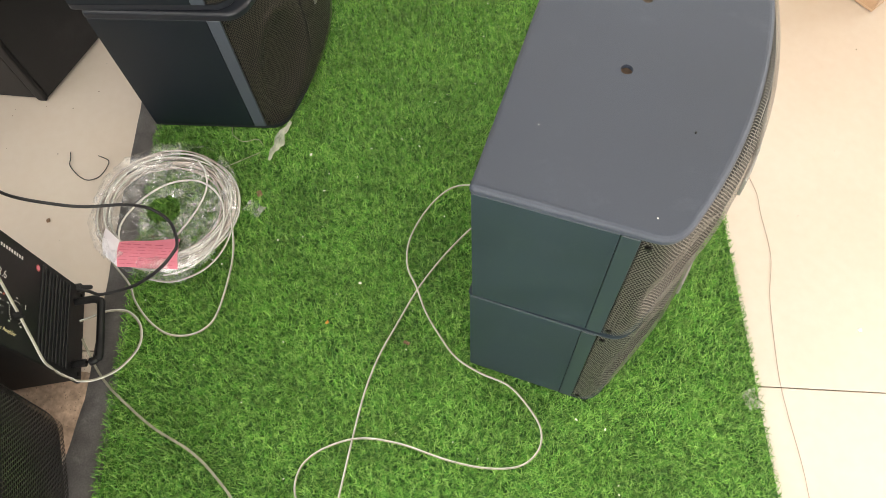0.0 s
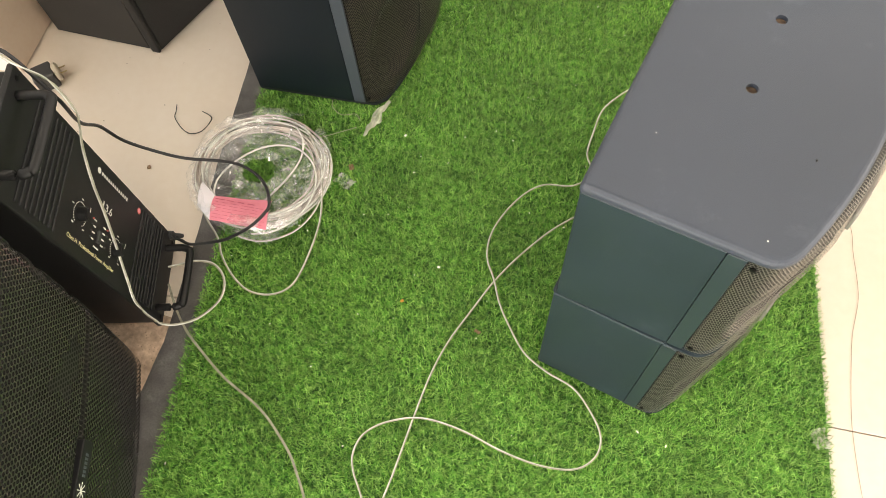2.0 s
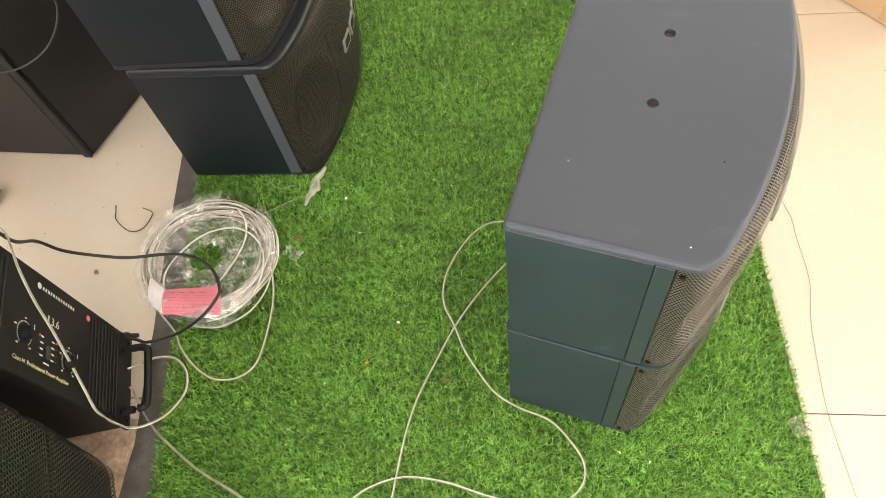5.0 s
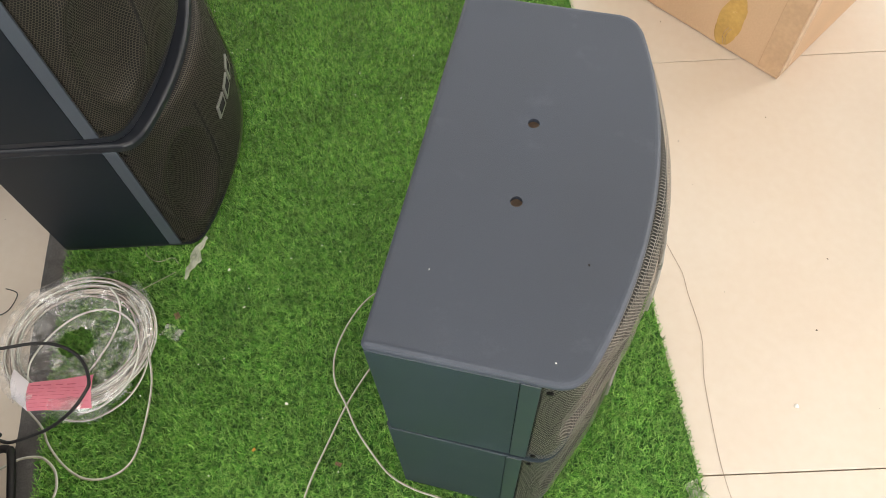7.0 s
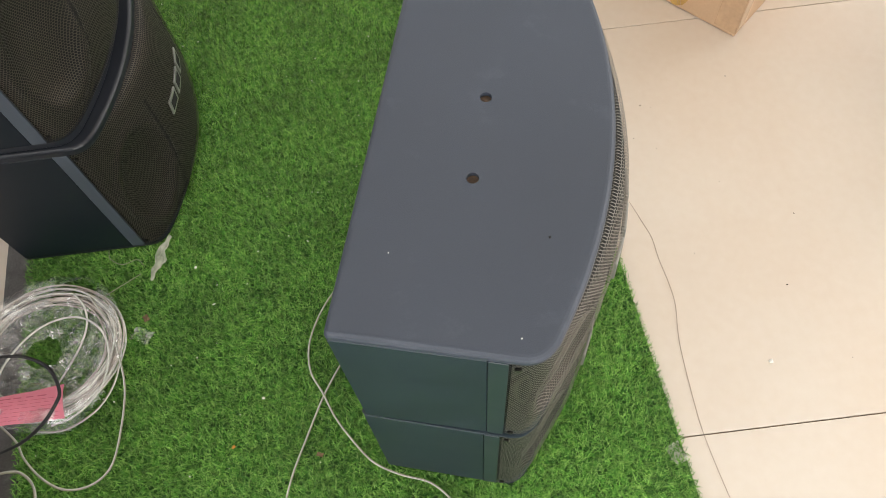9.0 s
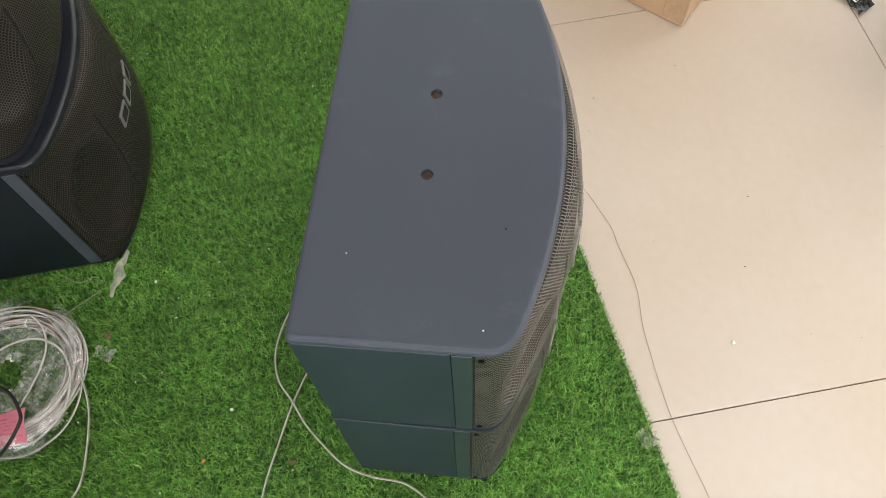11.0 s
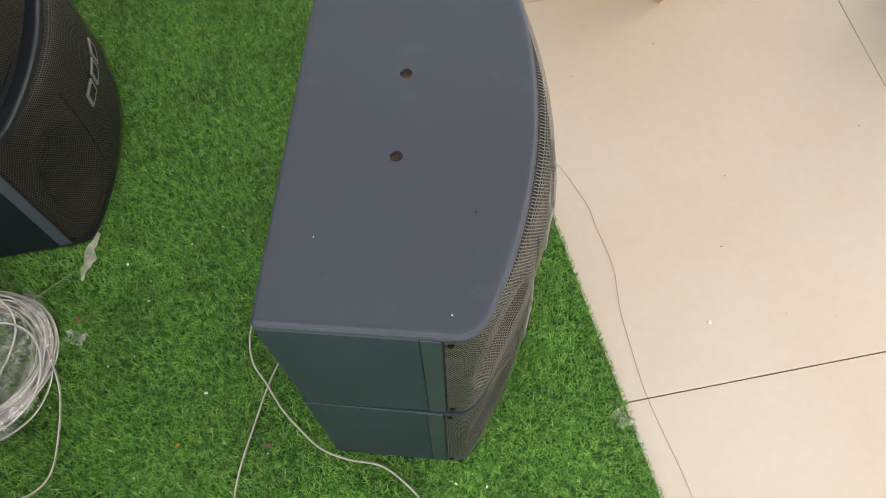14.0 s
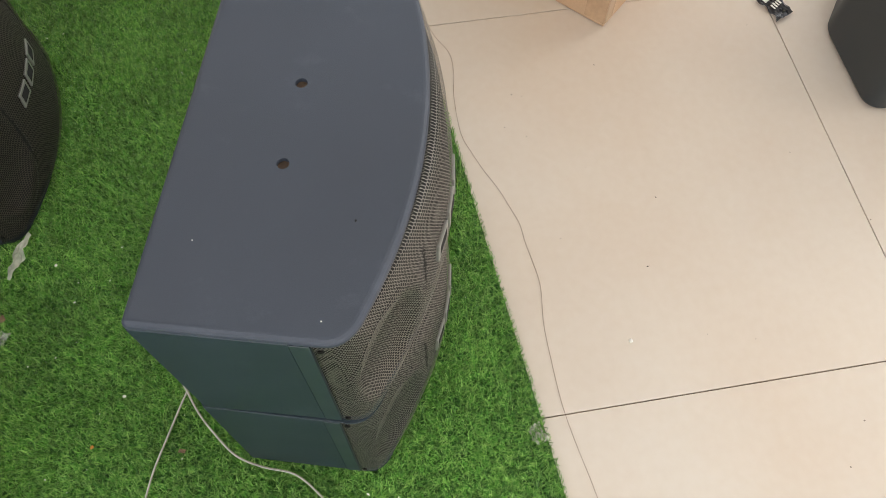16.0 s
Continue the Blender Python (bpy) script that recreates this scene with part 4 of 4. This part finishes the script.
cable("twist_tie", [(-0.486, 1.033, 0.004), (-0.483, 1.020, 0.003), (-0.479, 1.004, 0.003), (-0.457, 0.984, 0.003), (-0.437, 0.976, 0.004), (-0.419, 0.985, 0.003), (-0.410, 1.007, 0.003),
      (-0.412, 1.019, 0.004), (-0.431, 1.026, 0.006)], 0.0009, M_SOOT, "short bent black twist tie on the tiles", "twist tie")
cable("thin_thread", [(x, y, 0.001) for x, y in (
    (0.640, 1.49), (0.655, 1.434), (0.676, 1.387), (0.676, 1.338), (0.667, 1.285), (0.665, 1.201), (0.677, 1.155), (0.692, 1.113), (0.710, 1.071),
    (0.723, 1.029), (0.732, 0.997), (0.734, 0.960), (0.740, 0.910), (0.741, 0.873), (0.732, 0.814), (0.730, 0.751), (0.730, 0.694), (0.732, 0.660),
    (0.738, 0.612), (0.747, 0.554), (0.751, 0.510), (0.757, 0.40), (0.75, 0.2))], 0.00034, M_THREAD, "thin brown thread lying along the tiles beside the mat", "thread")
cable("hanging_lead", [(-0.382, 1.115, 0.46), (-0.388, 1.118, 0.419), (-0.425, 1.12, 0.364), (-0.476, 1.122, 0.317), (-0.541, 1.124, 0.282), (-0.60, 1.126, 0.275), (-0.68, 1.128, 0.30)], 0.0016, M_SOOT, "thin grey lead hanging against the tall loudspeaker", "cable")


# ---- plug adapter ----
def adapter():
    a = thing("plug_adapter", pose(-0.752, 1.040, 0.001, 0, 0, 42), "dark grey mains plug adapter with beige face on the tiles", "plug adapter")
    part("body", block(-0.024, 0.016, -0.020, 0.020, 0.0, 0.036, 0.005, 3), M_SOOT, a)
    part("face", disc(0.018, 0.010, pose(0.020, 0, 0.019, 0, 90), 24, 0.002), M_BEIGE, a, "round beige plug face")
    for y in (-0.007, 0.007):
        part("pin", disc(0.0013, 0.014, pose(0.031, y, 0.019, 0, 90), 10), M_BRASS, a)
    return a


adapter()


# ---- scraps and dirt ----
def crumple(name, m, sx, sy, amp, fr, seed, mat, label, category, n=14, taper=0.0):
    verts, faces = [], []
    for i in range(n + 1):
        for j in range(n + 1):
            x, y = (i / n - 0.5), (j / n - 0.5)
            w = 1 - taper * abs(2 * y) ** 1.2
            q = Vector((x * fr, y * fr, seed))
            verts.append((x * sx * w * (1 + 0.3 * noise.noise(q * 1.3)) + 0.2 * sx * noise.noise(Vector((0, y * 3, seed))), y * sy,
                          amp * (0.6 + noise.noise(q) + 0.5 * noise.noise(q * 2.1))))
    low_z = min(v[2] for v in verts)
    verts = [(a, b, c - low_z) for a, b, c in verts]
    for i in range(n):
        for j in range(n):
            a = i * (n + 1) + j
            faces.append((a, a + 1, a + n + 2, a + n + 1))
    ob = mesh_object(name, verts, faces, mat)
    ob.matrix_world = m
    return tagged(ob, label, category)


crumple("film_scrap", pose(-0.099, 1.062, 0.014, 0, 0, -18), 0.017, 0.085, 0.010, 5, 2, M_FILM2, "torn cloudy plastic film scrap hanging by the loudspeaker", "plastic scrap", taper=0.75)
crumple("film_scrap", pose(0.682, 0.640, 0.001, 0, 0, 20), 0.022, 0.030, 0.009, 5, 5, M_FILM2, "small crumpled clear film at the mat's edge", "plastic scrap")
crumple("film_scrap", pose(-0.122, 0.925, 0.012, 0, 0, 60), 0.022, 0.032, 0.006, 5, 7, M_FILMT, "crumpled clear film beside the wire coil", "plastic scrap")
wrapper = crumple("candy_wrapper", pose(1.342, 1.402, 0.001, 0, 0, 25), 0.042, 0.068, 0.006, 4, 9, M_WRAP, "crumpled black foil wrapper with white print on the tiles", "wrapper")
for k, (px, py, w, h) in enumerate(((-0.012, -0.010, 0.004, 0.012), (-0.005, -0.009, 0.004, 0.014), (0.002, -0.008, 0.003, 0.012), (0.008, -0.006, 0.005, 0.013))):
    part("print_bar", block(px, px + w, py, py + h, 0.0090, 0.0095, 0.0002, 1), M_PRINT, wrapper)
part("foil_patch", block(-0.014, 0.012, 0.014, 0.026, 0.0085, 0.0092, 0.0003, 1, m=pose(0, 0, 0, 5, 0, 8)), M_FOIL, wrapper, "bare silver foil patch")
cable("film_strand", [(-0.19, 1.088, G), (-0.185, 1.070, 0.022), (-0.165, 1.058, G), (-0.140, 1.064, G), (-0.128, 1.052, G)], 0.0006, M_WIRE2, "thin clear strand on the grass by the loudspeaker", "plastic strand")
cable("film_strand", [(-0.19, 1.00, 0.022), (-0.165, 1.015, 0.021), (-0.13, 1.035, 0.021)], 0.0006, M_WIRE2, "thin clear strand leading from the coil", "plastic strand")


def chip(name, x, y, z, r, mat, label, category, seed=0):
    bm = bmesh.new()
    bmesh.ops.create_icosphere(bm, subdivisions=1, radius=r)
    rr = random.Random(seed + int(x * 1000))
    for v in bm.verts:
        v.co *= rr.uniform(0.7, 1.2)
        v.co.z *= 0.55
    ob = part(name, bm, mat)
    ob.location = (x, y, z + r * 0.4)
    return tagged(ob, label, category)


chip("orange_crumb", 0.031, 0.726, 0.017, 0.0036, M_ORANGE, "small orange crumb on the grass mat", "crumb")
chip("white_crumb", 0.863, 0.762, 0.0, 0.0040, M_BIT, "small white crumb on the beige tiles", "crumb")
chip("white_crumb", -0.039, 1.036, 0.017, 0.0032, M_BIT, "small white crumb on the grass mat", "crumb")
chip("white_crumb", 0.076, 0.796, 0.017, 0.0030, M_BIT, "small white crumb on the grass mat", "crumb")
chip("brown_crumb", -0.488, 0.894, 0.0, 0.0045, M_LEAF, "brown dirt crumb on the beige tiles", "crumb")
chip("white_speck", 0.433, 0.657, 0.5411, 0.0010, M_BIT, "white speck on the loudspeaker's top", "speck")
chip("white_speck", 0.327, 0.753, 0.5406, 0.0007, M_BIT, "white speck on the loudspeaker's top", "speck")
chip("dark_speck", 0.473, 0.749, 0.5404, 0.0014, M_SCREW, "dark scuff speck on the loudspeaker's top", "speck")
crumple("dry_leaf", pose(-0.118, 0.955, 0.014, 0, 0, 30), 0.009, 0.012, 0.004, 4, 11, M_LEAF, "small dry brown leaf on the grass", "leaf", n=6)
crumple("dry_leaf", pose(0.16, 0.70, 0.013, 0, 0, 70), 0.006, 0.010, 0.004, 4, 13, M_LEAF, "small dry brown leaf on the grass", "leaf", n=6)


def scatter(name, n, xs, ys, z, size, mat, label, seed, flat=0.5):
    rr = random.Random(seed)
    verts, faces = [], []
    for _ in range(n):
        x, y = rr.uniform(*xs), rr.uniform(*ys)
        s, e, w = rr.uniform(*size), rr.uniform(0.5, 2.2), rr.uniform(0, 3.14)
        b = len(verts)
        for dx, dy, dz in ((1, 0, 0), (-1, 0, 0), (0, 1, 0), (0, -1, 0), (0, 0, 1), (0, 0, -0.2)):
            px, py = dx * s * e, dy * s
            verts.append((x + px * math.cos(w) - py * math.sin(w), y + px * math.sin(w) + py * math.cos(w), z + dz * s * flat))
        faces += [(b + i, b + j, b + k) for i, j, k in ((0, 2, 4), (2, 1, 4), (1, 3, 4), (3, 0, 4), (2, 0, 5), (1, 2, 5), (3, 1, 5), (0, 3, 5))]
    return tagged(mesh_object(name, verts, faces, mat), label, "debris", kind="stuff")


def stain(cx, cy, rx, ry, seed, mat, label):
    verts, n = [(cx, cy, 0.0007)], 40
    for k in range(n):
        w = 2 * math.pi * k / n
        g = 1 + 0.35 * noise.noise(Vector((math.cos(w) * 1.7, math.sin(w) * 1.7, seed)))
        verts.append((cx + rx * g * math.cos(w), cy + ry * g * math.sin(w), 0.0007))
    return tagged(mesh_object("shade_dirt_patch", verts, [(0, 1 + k, 1 + (k + 1) % n) for k in range(n)], mat), label, "stain")


# brown patch paints the amplifier's shade on the tiles together with the dust
stain(-0.43, 0.575, 0.13, 0.075, 3, M_SHADE_DIRT, "brown patch of painted shade and dust on the tiles under the amplifier")
scatter("white_debris", 150, (-0.28, 0.62), (0.25, 1.9), 0.017, (0.0006, 0.0016), M_BIT, "tiny white bits scattered over the grass mat", 21)
scatter("floor_debris", 60, (0.72, 2.2), (0.2, 2.2), 0.0008, (0.0005, 0.0014), M_DARKBIT, "tiny dark dirt bits on the tiles", 22)
scatter("floor_debris", 40, (-0.80, -0.38), (0.7, 1.5), 0.0008, (0.0005, 0.0012), M_DARKBIT, "tiny dark dirt bits on the tiles", 23)
scatter("corner_dirt", 420, (-0.60, -0.34), (0.54, 0.66), 0.0008, (0.0003, 0.0009), M_DARKBIT, "brown dirt on the tiles under the amplifier", 24)
